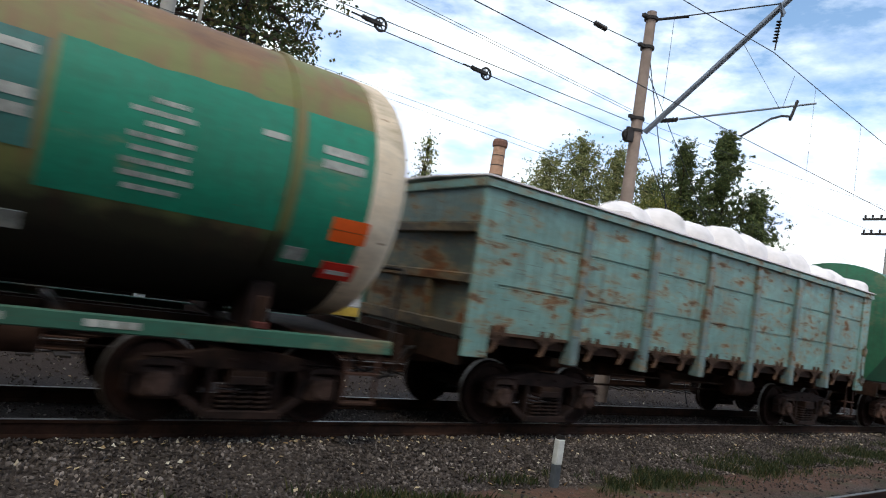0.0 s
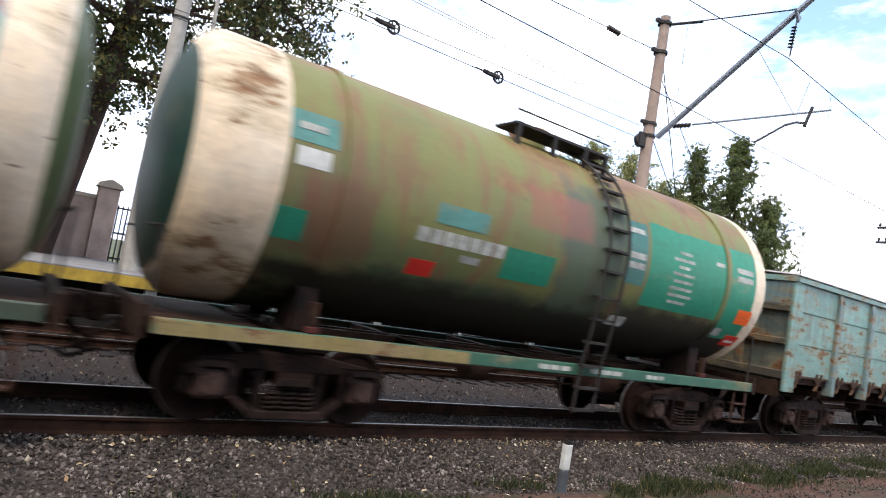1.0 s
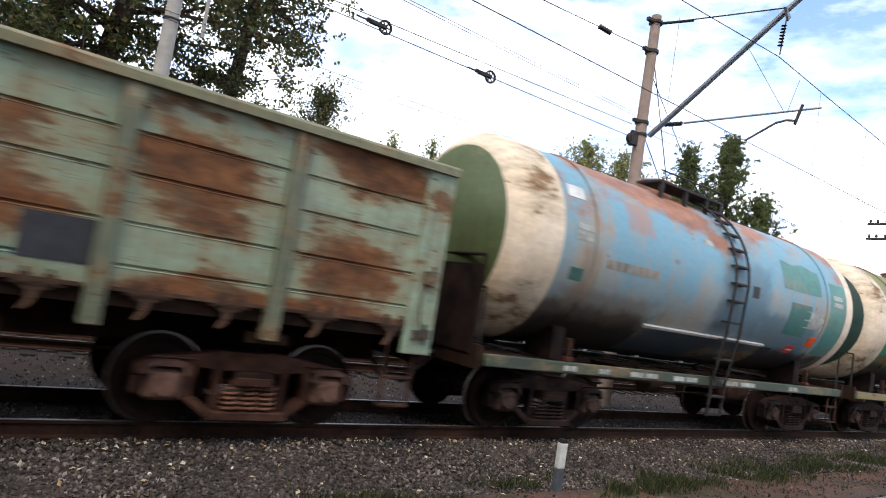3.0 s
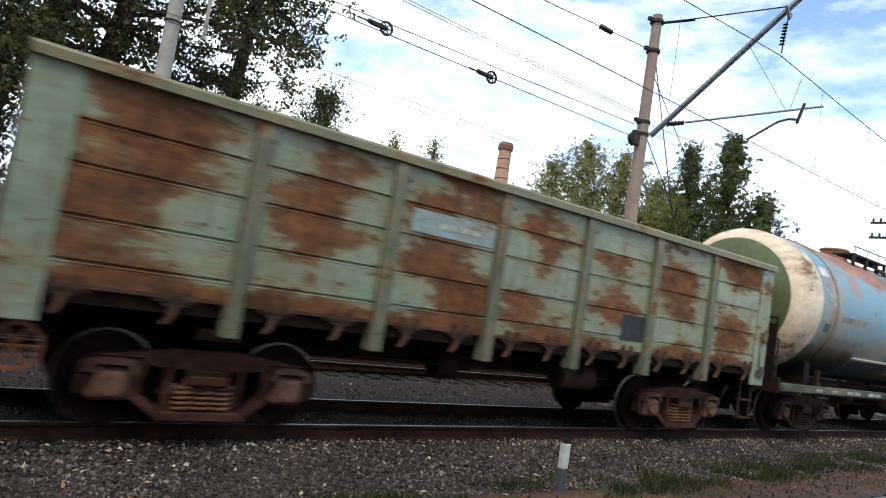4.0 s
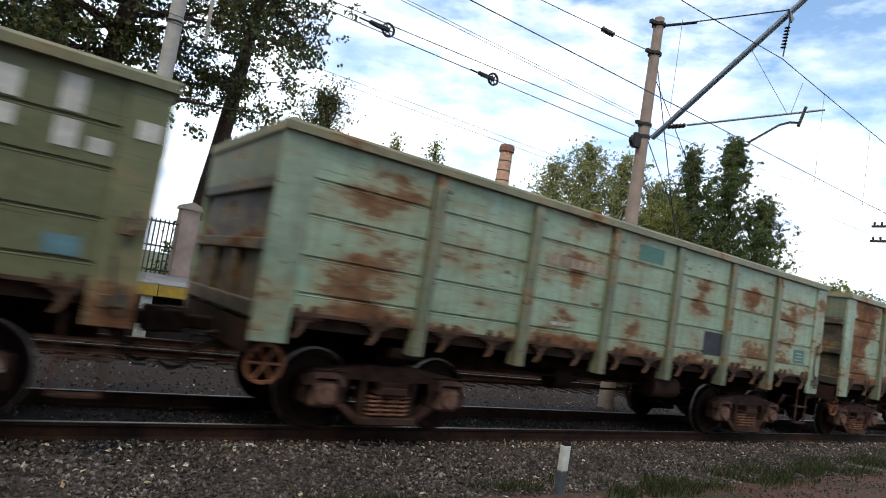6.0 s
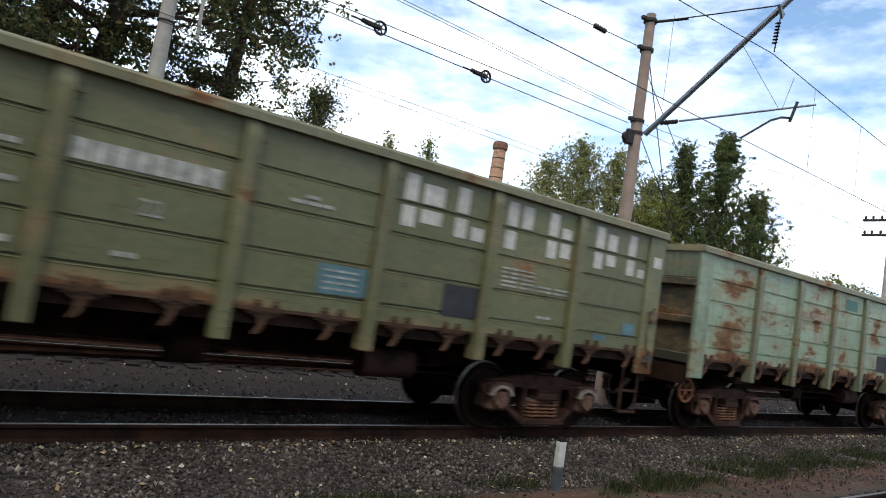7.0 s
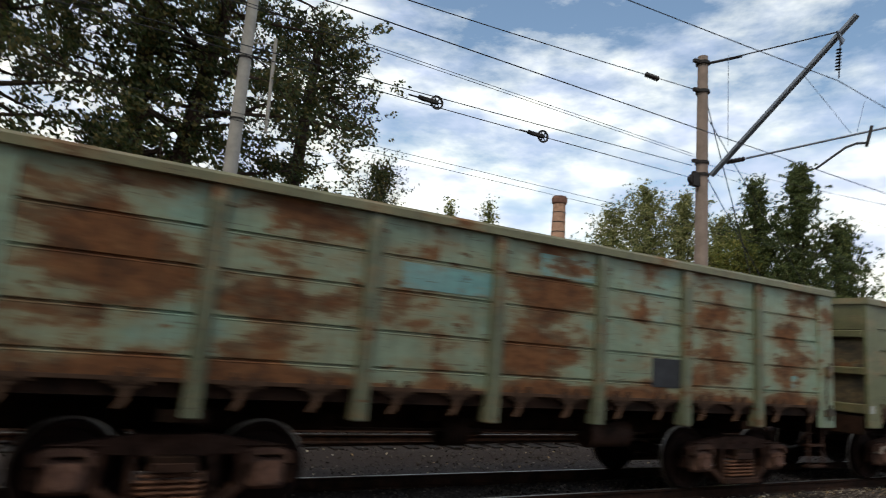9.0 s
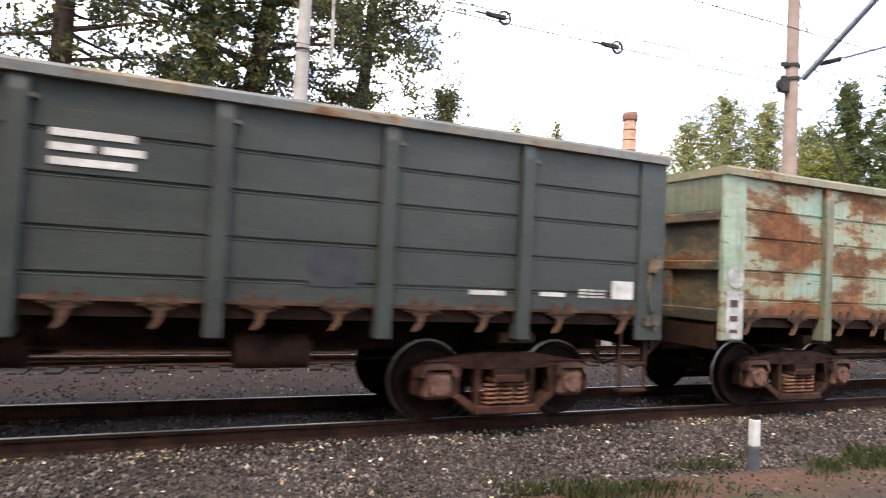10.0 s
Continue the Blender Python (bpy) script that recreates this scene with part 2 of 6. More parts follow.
M["slate"] = paint("slate_green_paint", (0.028, 0.037, 0.033), (0.044, 0.055, 0.048), -0.25, 7.0, 0.8, 0.55, 0.35)
M["cap_olive"] = paint("yellow_olive_cap_paint", (0.185, 0.185, 0.098), (0.225, 0.22, 0.125), 0.35, 8.0, 1.5)
M["cap_slate"] = paint("grey_cap_paint", (0.13, 0.14, 0.13), (0.17, 0.17, 0.15), 0.4, 9.0, 1.5)
M["hopper_green"] = paint("bright_green_paint", (0.03, 0.15, 0.075), (0.04, 0.18, 0.09), 0.1, 10.0)
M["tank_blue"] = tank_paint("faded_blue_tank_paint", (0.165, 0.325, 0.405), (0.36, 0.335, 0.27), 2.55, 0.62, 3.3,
                            washes_and_shade=((-0.5, 1.5, 1.7, 3.5, (0.085, 0.165, 0.215), 0.7), (1.0, 3.9, 1.5, 2.6, (0.075, 0.15, 0.20), 0.75),
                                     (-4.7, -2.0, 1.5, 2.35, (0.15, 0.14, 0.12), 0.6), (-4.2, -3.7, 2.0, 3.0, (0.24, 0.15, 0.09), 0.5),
                                     (-3.2, -2.4, 3.3, 3.9, (0.36, 0.16, 0.10), 0.5),
                                     # dark belly bands: shade under the tank painted in with the grime
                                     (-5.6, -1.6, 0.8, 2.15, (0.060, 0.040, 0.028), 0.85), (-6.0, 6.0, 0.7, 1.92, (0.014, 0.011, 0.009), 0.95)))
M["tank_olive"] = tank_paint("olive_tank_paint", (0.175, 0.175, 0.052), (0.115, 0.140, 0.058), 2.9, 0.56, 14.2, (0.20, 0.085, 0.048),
                             ((-0.5, 1.1, 1.4, 4.0, (0.045, 0.080, 0.066), 0.7), (-4.5, -3.3, 1.9, 3.0, (0.16, 0.065, 0.04), 0.6), (-1.2, 0.3, 2.9, 3.6, (0.26, 0.085, 0.06), 0.55),
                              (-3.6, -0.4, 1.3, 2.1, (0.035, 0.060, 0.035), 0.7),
                              # this tank's belly bands, likewise shade and grime in one colour
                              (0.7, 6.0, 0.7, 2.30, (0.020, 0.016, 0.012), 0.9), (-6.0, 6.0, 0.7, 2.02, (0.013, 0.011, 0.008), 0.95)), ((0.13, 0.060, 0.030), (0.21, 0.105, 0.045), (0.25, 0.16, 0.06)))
M["tank_green"] = paint("bright_green_field_paint", (0.010, 0.225, 0.125), (0.016, 0.255, 0.148), 0.12, 13.0, 1.0, 0.5, 0.3, scuffs=0.0)
M["tank_teal"] = paint("teal_field_paint", (0.075, 0.245, 0.21), (0.11, 0.28, 0.245), 0.25, 14.0, 1.0, 0.55, 0.4, scuffs=0.0)
M["dark_green"] = paint("dark_green_paint", (0.010, 0.040, 0.034), (0.016, 0.058, 0.046), 0.0, 15.0, 0.9, scuffs=0.0)
M["end_olive"] = paint("olive_green_end_paint", (0.080, 0.115, 0.042), (0.105, 0.14, 0.055), 0.2, 16.0, 0.9, grime=0.6, scuffs=0.0)
M["cream"] = paint("cream_ring_paint", (0.78, 0.61, 0.42), (0.84, 0.71, 0.54), 0.30, 17.0, 0.8, 0.5, 0.12, scuffs=0.0)
M["sill_green"] = paint("green_sill_paint", (0.03, 0.13, 0.085), (0.05, 0.16, 0.10), 0.3, 18.0, 1.4)
M["sill_olive"] = paint("dark_green_sill_paint", (0.055, 0.08, 0.055), (0.07, 0.10, 0.07), 0.3, 19.0, 1.4)
M["hatch"] = soot("rusted_hatch_steel", (0.040, 0.025, 0.017), (0.125, 0.072, 0.047))
M["post"] = paint("grubby_mint_post_paint", (0.150, 0.175, 0.108), (0.19, 0.215, 0.138), 0.42, 41.0, 1.6, grime=0.8)
# darker than the sides: end shadow put into the paint with the grime
M["end_dirt_shade"] = paint("grimy_shaded_end_paint", (0.044, 0.040, 0.030), (0.075, 0.068, 0.050), 0.5, 42.0, 1.4, grime=0.9)
M["olive_post"] = paint("olive_post_paint", (0.150, 0.150, 0.070), (0.178, 0.172, 0.088), 0.2, 45.0, 1.2, 0.5, 0.4)
M["wagon_dark"] = soot("wagon_dark_steel", (0.014, 0.009, 0.006), (0.045, 0.022, 0.014))
M["axle_box"] = soot("axle_box_steel", (0.06, 0.034, 0.026), (0.19, 0.105, 0.078))
M["bogie"] = soot("bogie_cast_steel", (0.020, 0.011, 0.008), (0.078, 0.040, 0.028))
M["bogie_black"] = soot("bogie_sooty_steel", (0.010, 0.007, 0.006), (0.036, 0.020, 0.016))
M["axle_box_black"] = soot("axle_box_sooty_steel", (0.018, 0.012, 0.010), (0.075, 0.045, 0.036))
M["bogie_red"] = soot("bogie_rusty_steel", (0.028, 0.013, 0.009), (0.10, 0.045, 0.029))
M["wheel"] = soot("wheel_steel", (0.008, 0.005, 0.004), (0.026, 0.012, 0.009))
M["tread"] = plain("polished_tread_steel", (0.24, 0.215, 0.19), 0.45, 0.85, 0.4)
M["spring"] = soot("spring_steel", (0.12, 0.058, 0.036), (0.25, 0.125, 0.078))
M["rail"] = soot("rail_rust", (0.018, 0.010, 0.007), (0.050, 0.023, 0.014))
M["rust_orange"] = plain("orange_rust", (0.25, 0.10, 0.048), 0.85, 0, 0.4, 9)
M["rail_top"] = plain("rail_running_surface", (0.30, 0.285, 0.27), 0.42, 0.85, 0.25)
M["sleeper"] = plain("oily_timber", (0.018, 0.014, 0.012), 0.9, 0, 0.4, 4)
M["white"] = plain("white_paint", (0.62, 0.62, 0.58), 0.7, 0, 0.3, 5)
M["white_old"] = plain("worn_white_lettering", (0.42, 0.42, 0.38), 0.8, 0, 0.5, 7)
M["guard"] = plain("pale_worn_guard_paint", (0.30, 0.25, 0.215), 0.85, 0, 0.45, 9)
M["orange"] = plain("orange_plate_paint", (0.78, 0.11, 0.012), 0.5, 0, 0.1)
M["red"] = plain("red_sign_paint", (0.62, 0.03, 0.02), 0.5, 0, 0.15)
M["blue_field"] = plain("pale_blue_paint", (0.12, 0.22, 0.25), 0.7, 0, 0.3)
M["sky_field"] = paint("light_blue_paint_patch", (0.16, 0.40, 0.385), (0.24, 0.43, 0.41), 0.50, 23.0, 2.0)
M["pale_field"] = paint("pale_blue_grey_paint_patch", (0.27, 0.375, 0.37), (0.32, 0.42, 0.41), 0.40, 24.0, 2.0)
M["plate_dark"] = plain("dark_stencil_field", (0.040, 0.042, 0.048), 0.7, 0, 0.3)
M["teal_field"] = plain("teal_stencil_field", (0.085, 0.185, 0.15), 0.7, 0, 0.25)
M["bags"] = plain("white_woven_bags", (0.80, 0.74, 0.72), 0.85, 0, 0.15, 5)
M["concrete"] = plain("concrete_pole", (0.28, 0.21, 0.17), 0.9, 0, 0.25, 3)
M["pale_concrete"] = plain("pale_concrete_pole", (0.36, 0.33, 0.29), 0.9, 0, 0.25, 3)
M["steel"] = plain("galvanised_steel", (0.20, 0.22, 0.25), 0.5, 0.6, 0.2)
M["dark_iron"] = plain("dark_iron", (0.035, 0.030, 0.028), 0.7, 0.2, 0.3)
M["wire"] = plain("wire_copper_black", (0.035, 0.035, 0.04), 0.6, 0.3, 0.1)
M["insulator"] = plain("brown_glazed_insulator", (0.03, 0.022, 0.02), 0.3, 0, 0.2)
M["brick"] = plain("chimney_brick", (0.43, 0.25, 0.165), 0.9, 0, 0.35, 2)
M["brick_dark"] = plain("chimney_band", (0.20, 0.10, 0.07), 0.9, 0, 0.3, 2)
M["wall"] = plain("stained_plaster", (0.38, 0.28, 0.235), 0.9, 0, 0.35, 1.2)
M["wall_cap"] = plain("wall_coping", (0.40, 0.33, 0.26), 0.9, 0, 0.3, 2)
M["gate"] = plain("dark_gate_iron", (0.04, 0.035, 0.035), 0.7, 0.2, 0.3)
M["yellow"] = plain("worn_yellow_paint", (0.42, 0.28, 0.045), 0.8, 0, 0.4, 3)
M["platform"] = plain("platform_concrete", (0.20, 0.19, 0.18), 0.9, 0, 0.3, 2)
M["foot"] = plain("dark_grey_concrete", (0.085, 0.095, 0.105), 0.9, 0, 0.3, 6)
M["bark"] = plain("grey_brown_bark", (0.050, 0.030, 0.021), 0.95, 0, 0.5, 5)


def leaf_material(name, a, b, c):
    n = Nodes(name)
    col = n.ramp(n.island(), [(0.0, a), (0.55, b), (1.0, c)])
    mat = n.done(col, 0.55, 0.0, spec=0.3)
    tr = n.t.nodes.new("ShaderNodeBsdfTranslucent")
    n.link(col, tr.inputs["Color"])
    mx = n.t.nodes.new("ShaderNodeMixShader")
    mx.inputs["Fac"].default_value = 0.28
    n.link(n.bsdf.outputs["BSDF"], mx.inputs[1])
    n.link(tr.outputs["BSDF"], mx.inputs[2])
    n.link(mx.outputs["Shader"], n.t.nodes["Material Output"].inputs["Surface"])
    return mat


M["leaf_dark"] = leaf_material("dark_poplar_leaf", (0.022, 0.034, 0.010), (0.056, 0.074, 0.021), (0.17, 0.13, 0.04))
M["leaf"] = leaf_material("green_leaf", (0.038, 0.060, 0.020), (0.085, 0.118, 0.036), (0.20, 0.20, 0.065))
M["leaf_yellow"] = leaf_material("yellow_green_leaf", (0.09, 0.11, 0.025), (0.17, 0.185, 0.04), (0.33, 0.28, 0.07))
M["leaf_pale"] = leaf_material("pale_aspen_leaf", (0.10, 0.125, 0.04), (0.22, 0.235, 0.085), (0.52, 0.46, 0.21))
M["leaf_fallen"] = leaf_material("fallen_leaf", (0.34, 0.21, 0.10), (0.54, 0.43, 0.26), (0.72, 0.66, 0.54))
M["grass"] = leaf_material("grass_blade", (0.016, 0.028, 0.009), (0.036, 0.050, 0.015), (0.11, 0.09, 0.036))


def gravel_material():
    n = Nodes("ballast_stone")
    col = n.ramp(n.island(), [(0.0, (0.032, 0.024, 0.020)), (0.5, (0.070, 0.055, 0.047)), (0.86, (0.135, 0.110, 0.096)), (1.0, (0.27, 0.228, 0.20))])
    dirt = n.ramp(n.noise(0.9, 4), [(0.4, 0.6), (0.65, 1.1)])
    return n.done(n.mix(1.0, col, dirt, "MULTIPLY"), 0.9, 0, n.noise(40, 3), 0.3, 0.004)


def ground_material():
    """Crushed stone near the lines, brown soil and grass in the ditch, by bands across the line."""
    n = Nodes("trackside_ground")
    sep = n.t.nodes.new("ShaderNodeSeparateXYZ")
    n.link(n.co, sep.inputs[0])
    wob = n.math("ADD", sep.outputs["Y"], n.math("MULTIPLY", n.math("SUBTRACT", n.noise(0.8, 5), 0.5), 0.9))
    stone = n.ramp(n.noise(30, 5, 0.7), [(0.36, (0.016, 0.012, 0.010)), (0.54, (0.056, 0.043, 0.036)), (0.70, (0.14, 0.115, 0.10))])
    soil = n.ramp(n.noise(12, 6, 0.7), [(0.3, (0.048, 0.024, 0.015)), (0.6, (0.115, 0.058, 0.038)), (0.8, (0.17, 0.10, 0.07))])
    green = n.ramp(n.noise(14, 5, 0.7), [(0.3, (0.022, 0.028, 0.010)), (0.7, (0.058, 0.062, 0.022))])
    far_ground = n.ramp(n.noise(0.05, 5, 0.6), [(0.35, (0.045, 0.06, 0.022)), (0.65, (0.09, 0.085, 0.045))])
    ditch = n.mix(n.ramp(n.noise(1.1, 5, 0.65), [(0.50, 0.0), (0.62, 0.8)]), soil, green)
    near = n.t.nodes.new("ShaderNodeMapRange")
    near.inputs["From Min"].default_value, near.inputs["From Max"].default_value = 5.35, 5.6
    n.link(wob, near.inputs["Value"])
    col = n.mix(near.outputs[0], ditch, stone)
    own = n.t.nodes.new("ShaderNodeMapRange")
    own.inputs["From Min"].default_value, own.inputs["From Max"].default_value = 4.5, 4.0
    n.link(wob, own.inputs["Value"])
    own2 = n.t.nodes.new("ShaderNodeMapRange")
    own2.inputs["From Min"].default_value, own2.inputs["From Max"].default_value = 0.6, 1.2
    n.link(wob, own2.inputs["Value"])
    col = n.mix(n.math("MULTIPLY", own.outputs[0], own2.outputs[0]), col, stone)
    dark = n.ramp(n.noise(0.6, 4), [(0.35, 0.75), (0.65, 1.1)])
    col = n.mix(1.0, col, dark, "MULTIPLY")
    for centre in (2.8, 8.0, 13.5):
        bed = n.t.nodes.new("ShaderNodeMapRange")
        bed.inputs["From Min"].default_value, bed.inputs["From Max"].default_value = 1.25, 0.7
        n.link(n.math("ABSOLUTE", n.math("SUBTRACT", wob, centre), 0.0), bed.inputs["Value"])
        col = n.mix(n.math("MULTIPLY", bed.outputs[0], 0.6), col, (0.020, 0.012, 0.009))
    # darker brown ground between the two far tracks
    between = n.t.nodes.new("ShaderNodeMapRange")
    between.inputs["From Min"].default_value, between.inputs["From Max"].default_value = 2.4, 1.6
    n.link(n.math("ABSOLUTE", n.math("SUBTRACT", wob, 10.7), 0.0), between.inputs["Value"])
    col = n.mix(n.math("MULTIPLY", between.outputs[0], 0.72), col, (0.024, 0.015, 0.012))
    edge = n.t.nodes.new("ShaderNodeMapRange")
    edge.inputs["From Min"].default_value, edge.inputs["From Max"].default_value = 22.0, 26.0
    n.link(n.math("ABSOLUTE", sep.outputs["Y"], 0.0), edge.inputs["Value"])
    col = n.mix(edge.outputs[0], col, far_ground)
    return n.done(col, 0.95, 0, n.noise(30, 5, 0.7), 0.6, 0.03)


M["gravel"], M["ground"] = gravel_material(), ground_material()


# ---- mesh helpers ----
def box(bm, x0, x1, y0, y1, z0, z1):
    v = [bm.verts.new((x, y, z)) for x in (x0, x1) for y in (y0, y1) for z in (z0, z1)]
    for f in ((0, 1, 3, 2), (4, 6, 7, 5), (0, 4, 5, 1), (2, 3, 7, 6), (0, 2, 6, 4), (1, 5, 7, 3)):
        bm.faces.new([v[i] for i in f])
    return v


def prism(bm, pts, y0, y1):
    """A shape drawn in x and z, carried from y0 to y1."""
    a = [bm.verts.new((x, y0, z)) for x, z in pts]
    b = [bm.verts.new((x, y1, z)) for x, z in pts]
    bm.faces.new(a)
    bm.faces.new(b[::-1])
    for i in range(len(pts)):
        j = (i + 1) % len(pts)
        bm.faces.new((a[j], a[i], b[i], b[j]))


def prism_x(bm, pts, x0, x1):
    """A shape drawn in y and z, carried from x0 to x1."""
    a = [bm.verts.new((x0, y, z)) for y, z in pts]
    b = [bm.verts.new((x1, y, z)) for y, z in pts]
    bm.faces.new(a)
    bm.faces.new(b[::-1])
    for i in range(len(pts)):
        j = (i + 1) % len(pts)
        bm.faces.new((a[j], a[i], b[i], b[j]))


def rod(bm, p, q, r0, r1=None, n=8):
    p, q = Vector(p), Vector(q)
    r1 = r0 if r1 is None else r1
    d = (q - p).normalized()
    u = d.orthogonal().normalized()
    w = d.cross(u)
    a, b = [], []
    for i in range(n):
        c = u * math.cos(2 * math.pi * i / n) + w * math.sin(2 * math.pi * i / n)
        a.append(bm.verts.new(p + c * r0))
        b.append(bm.verts.new(q + c * r1))
    for i in range(n):
        j = (i + 1) % n
        bm.faces.new((a[i], a[j], b[j], b[i]))
    bm.faces.new(a[::-1])
    bm.faces.new(b)


def lathe(bm, prof, axis, centre, n=24, closed=False):
    """Turns a profile of (along, radius) about an axis, 'x', 'y' or 'z', through centre."""
    rings = []
    for s, r in prof:
        ring = []
        for i in range(n):
            c, d = r * math.cos(2 * math.pi * i / n), r * math.sin(2 * math.pi * i / n)
            ring.append(bm.verts.new(Vector(centre) + Vector({"x": (s, c, d), "y": (c, s, d), "z": (c, d, s)}[axis])))
        rings.append(ring)
    pairs = list(zip(rings, rings[1:])) + ([(rings[-1], rings[0])] if closed else [])
    for a, b in pairs:
        for i in range(n):
            j = (i + 1) % n
            bm.faces.new((a[i], b[i], b[j], a[j]))
    if not closed:
        for ring in (rings[0], rings[-1]):
            bm.faces.new(ring)
    return rings


def ball(bm, centre, rx, ry, rz, seed=0, rough=0.12, sub=2):
    made = bmesh.ops.create_icosphere(bm, subdivisions=sub, radius=1)["verts"]
    for v in made:
        k = 1 + rough * noise.noise(v.co * 1.7 + Vector((seed * 3.7, seed, 0)))
        v.co = Vector((v.co.x * rx * k, v.co.y * ry * k, v.co.z * rz * k)) + Vector(centre)


def mesh_of(name, bm, mats, smooth=False):
    bmesh.ops.recalc_face_normals(bm, faces=bm.faces)
    if smooth:
        for f in bm.faces:
            f.smooth = True
        for e in bm.edges:
            if len(e.link_faces) == 2 and e.calc_face_angle(0) > 0.6:
                e.smooth = False
    me = bpy.data.meshes.new(name)
    bm.to_mesh(me)
    bm.free()
    for m in mats if isinstance(mats, (list, tuple)) else [mats]:
        me.materials.append(m)
    return me


def bevelled(bm, w=0.008):
    bmesh.ops.bevel(bm, geom=[e for e in bm.edges], offset=w, segments=1, affect="EDGES", clamp_overlap=True)
    return bm


def part(name, data, mat=None, parent=None, label="", smooth=False, at=None):
    """Links a bmesh (or a shared mesh) as one mesh object under a thing or a part."""
    me = data if isinstance(data, bpy.types.Mesh) else mesh_of(name, data, mat, smooth)
    ob = new(name, me)
    ob.parent = parent
    if at is not None:
        ob.matrix_basis = at
    if label:
        ob["label"] = label
    return ob


def thing(name, label, category, at=None, group="", kind=""):
    ob = new(name)
    ob.empty_display_size = 0.3
    if at is not None:
        ob.matrix_basis = at
    return tagged(ob, label, category, group, kind)


def one(name, bm, mat, label, category, at=None, group="", kind="", smooth=False):
    ob = part(name, bm, mat, None, "", smooth, at)
    return tagged(ob, label, category, group, kind)


def tube(bm, pts, r, n=6):
    """One unbroken round bar along points."""
    pts = [Vector(p) for p in pts]
    rings = []
    for i, p in enumerate(pts):
        d = (pts[min(i + 1, len(pts) - 1)] - pts[max(i - 1, 0)]).normalized()
        u = d.cross(Vector((0.13, 0.31, 1.0))).normalized()
        w = d.cross(u)
        rings.append([bm.verts.new(p + (u * math.cos(2 * math.pi * k / n) + w * math.sin(2 * math.pi * k / n)) * r) for k in range(n)])
    for a, b in zip(rings, rings[1:]):
        for k in range(n):
            bm.faces.new((a[k], a[(k + 1) % n], b[(k + 1) % n], b[k]))
    bm.faces.new(rings[0])
    bm.faces.new(rings[-1])


# ---- ground and track ----
TRACK_Y = 8.0
GAUGE = 0.76
PROFILE = [(-2000, -0.45), (-60, -0.45), (0.4, -0.40), (1.0, -0.20), (4.4, -0.22), (5.0, -0.34), (5.7, -0.35), (6.6, -0.21), (7.1, -0.195),
           (9.2, -0.20), (10.2, -0.36), (11.4, -0.36), (12.0, -0.24), (15.0, -0.24), (15.6, -0.35), (40, -0.35), (300, -0.3), (2000, -0.3)]


def ground_z(y):
    for (a, za), (b, zb) in zip(PROFILE, PROFILE[1:]):
        if a <= y <= b:
            return za + (zb - za) * (y - a) / (b - a)
    return -0.4


def build_ground():
    xs = [-2000, -600, -200, -80, -30] + [x * 0.5 for x in range(-40, 121)] + [100, 200, 600, 2000]
    ys = sorted({y for y, _ in PROFILE} | {y * 0.3 for y in range(0, 54)})
    bm = bmesh.new()
    grid = [[bm.verts.new((x, y, ground_z(y) + (0.03 * noise.noise(Vector((x * 0.9, y * 0.9, 0))) if -40 < x < 120 and -2 < y < 30 else 0))) for y in ys] for x in xs]
    for i in range(len(xs) - 1):
        for j in range(len(ys) - 1):
            bm.faces.new((grid[i][j], grid[i + 1][j], grid[i + 1][j + 1], grid[i][j + 1]))
    one("ground", bm, M["ground"], "grey ballast, brown soil and patchy grass beside the rails", "ground", kind="structure", smooth=True)


def rail_profile(y):
    s = [(-0.066, -0.18), (0.066, -0.18), (0.066, -0.165), (0.012, -0.145), (0.010, -0.05), (0.034, -0.035), (0.037, -0.004),
         (-0.037, -0.004), (-0.034, -0.035), (-0.010, -0.05), (-0.012, -0.145), (-0.066, -0.165)]
    return [(y + a, b) for a, b in s]


def build_track(y, label, x0=-90, x1=160):
    track = thing("railway_track", label, "railway track", pose(0, y, 0), kind="structure")
    for side in (-1, 1):
        bm = bmesh.new()
        prism_x(bm, rail_profile(side * GAUGE), x0, x1)
        rail = part("rail", bm, M["rail"], track, "rust-brown steel rail")
        bm = bmesh.new()
        box(bm, x0, x1, side * GAUGE - 0.022, side * GAUGE + 0.022, -0.004, 0.0)
        part("running_surface", bm, M["rail_top"], rail, "polished rail head")
    bm = bmesh.new()
    box(bm, -0.12, 0.12, -1.25, 1.25, -0.32, -0.195)
    sleeper = mesh_of("sleeper", bevelled(bm, 0.01), M["sleeper"])
    x = -12.0
    while x < 60:
        part("sleeper", sleeper, parent=track, at=pose(x + random.uniform(-0.02, 0.02), 0, random.uniform(-0.012, 0.0), 0, 0, random.uniform(-1, 1)))
        x += 0.55
    return track


def scatter_mesh(name, verts, faces, pos, rot, scale):
    """One mesh of many copies of a small shape, by arrays: pos (n,3), rot (n,3,3), scale (n,3)."""
    v = np.einsum("nij,nkj->nki", rot, verts[None] * scale[:, None, :]) + pos[:, None, :]
    n, k = len(pos), len(verts)
    f = (np.asarray(faces)[None] + (np.arange(n) * k)[:, None, None]).reshape(-1, len(faces[0]))
    me = bpy.data.meshes.new(name)
    me.from_pydata(v.reshape(-1, 3).tolist(), [], f.tolist())
    return me


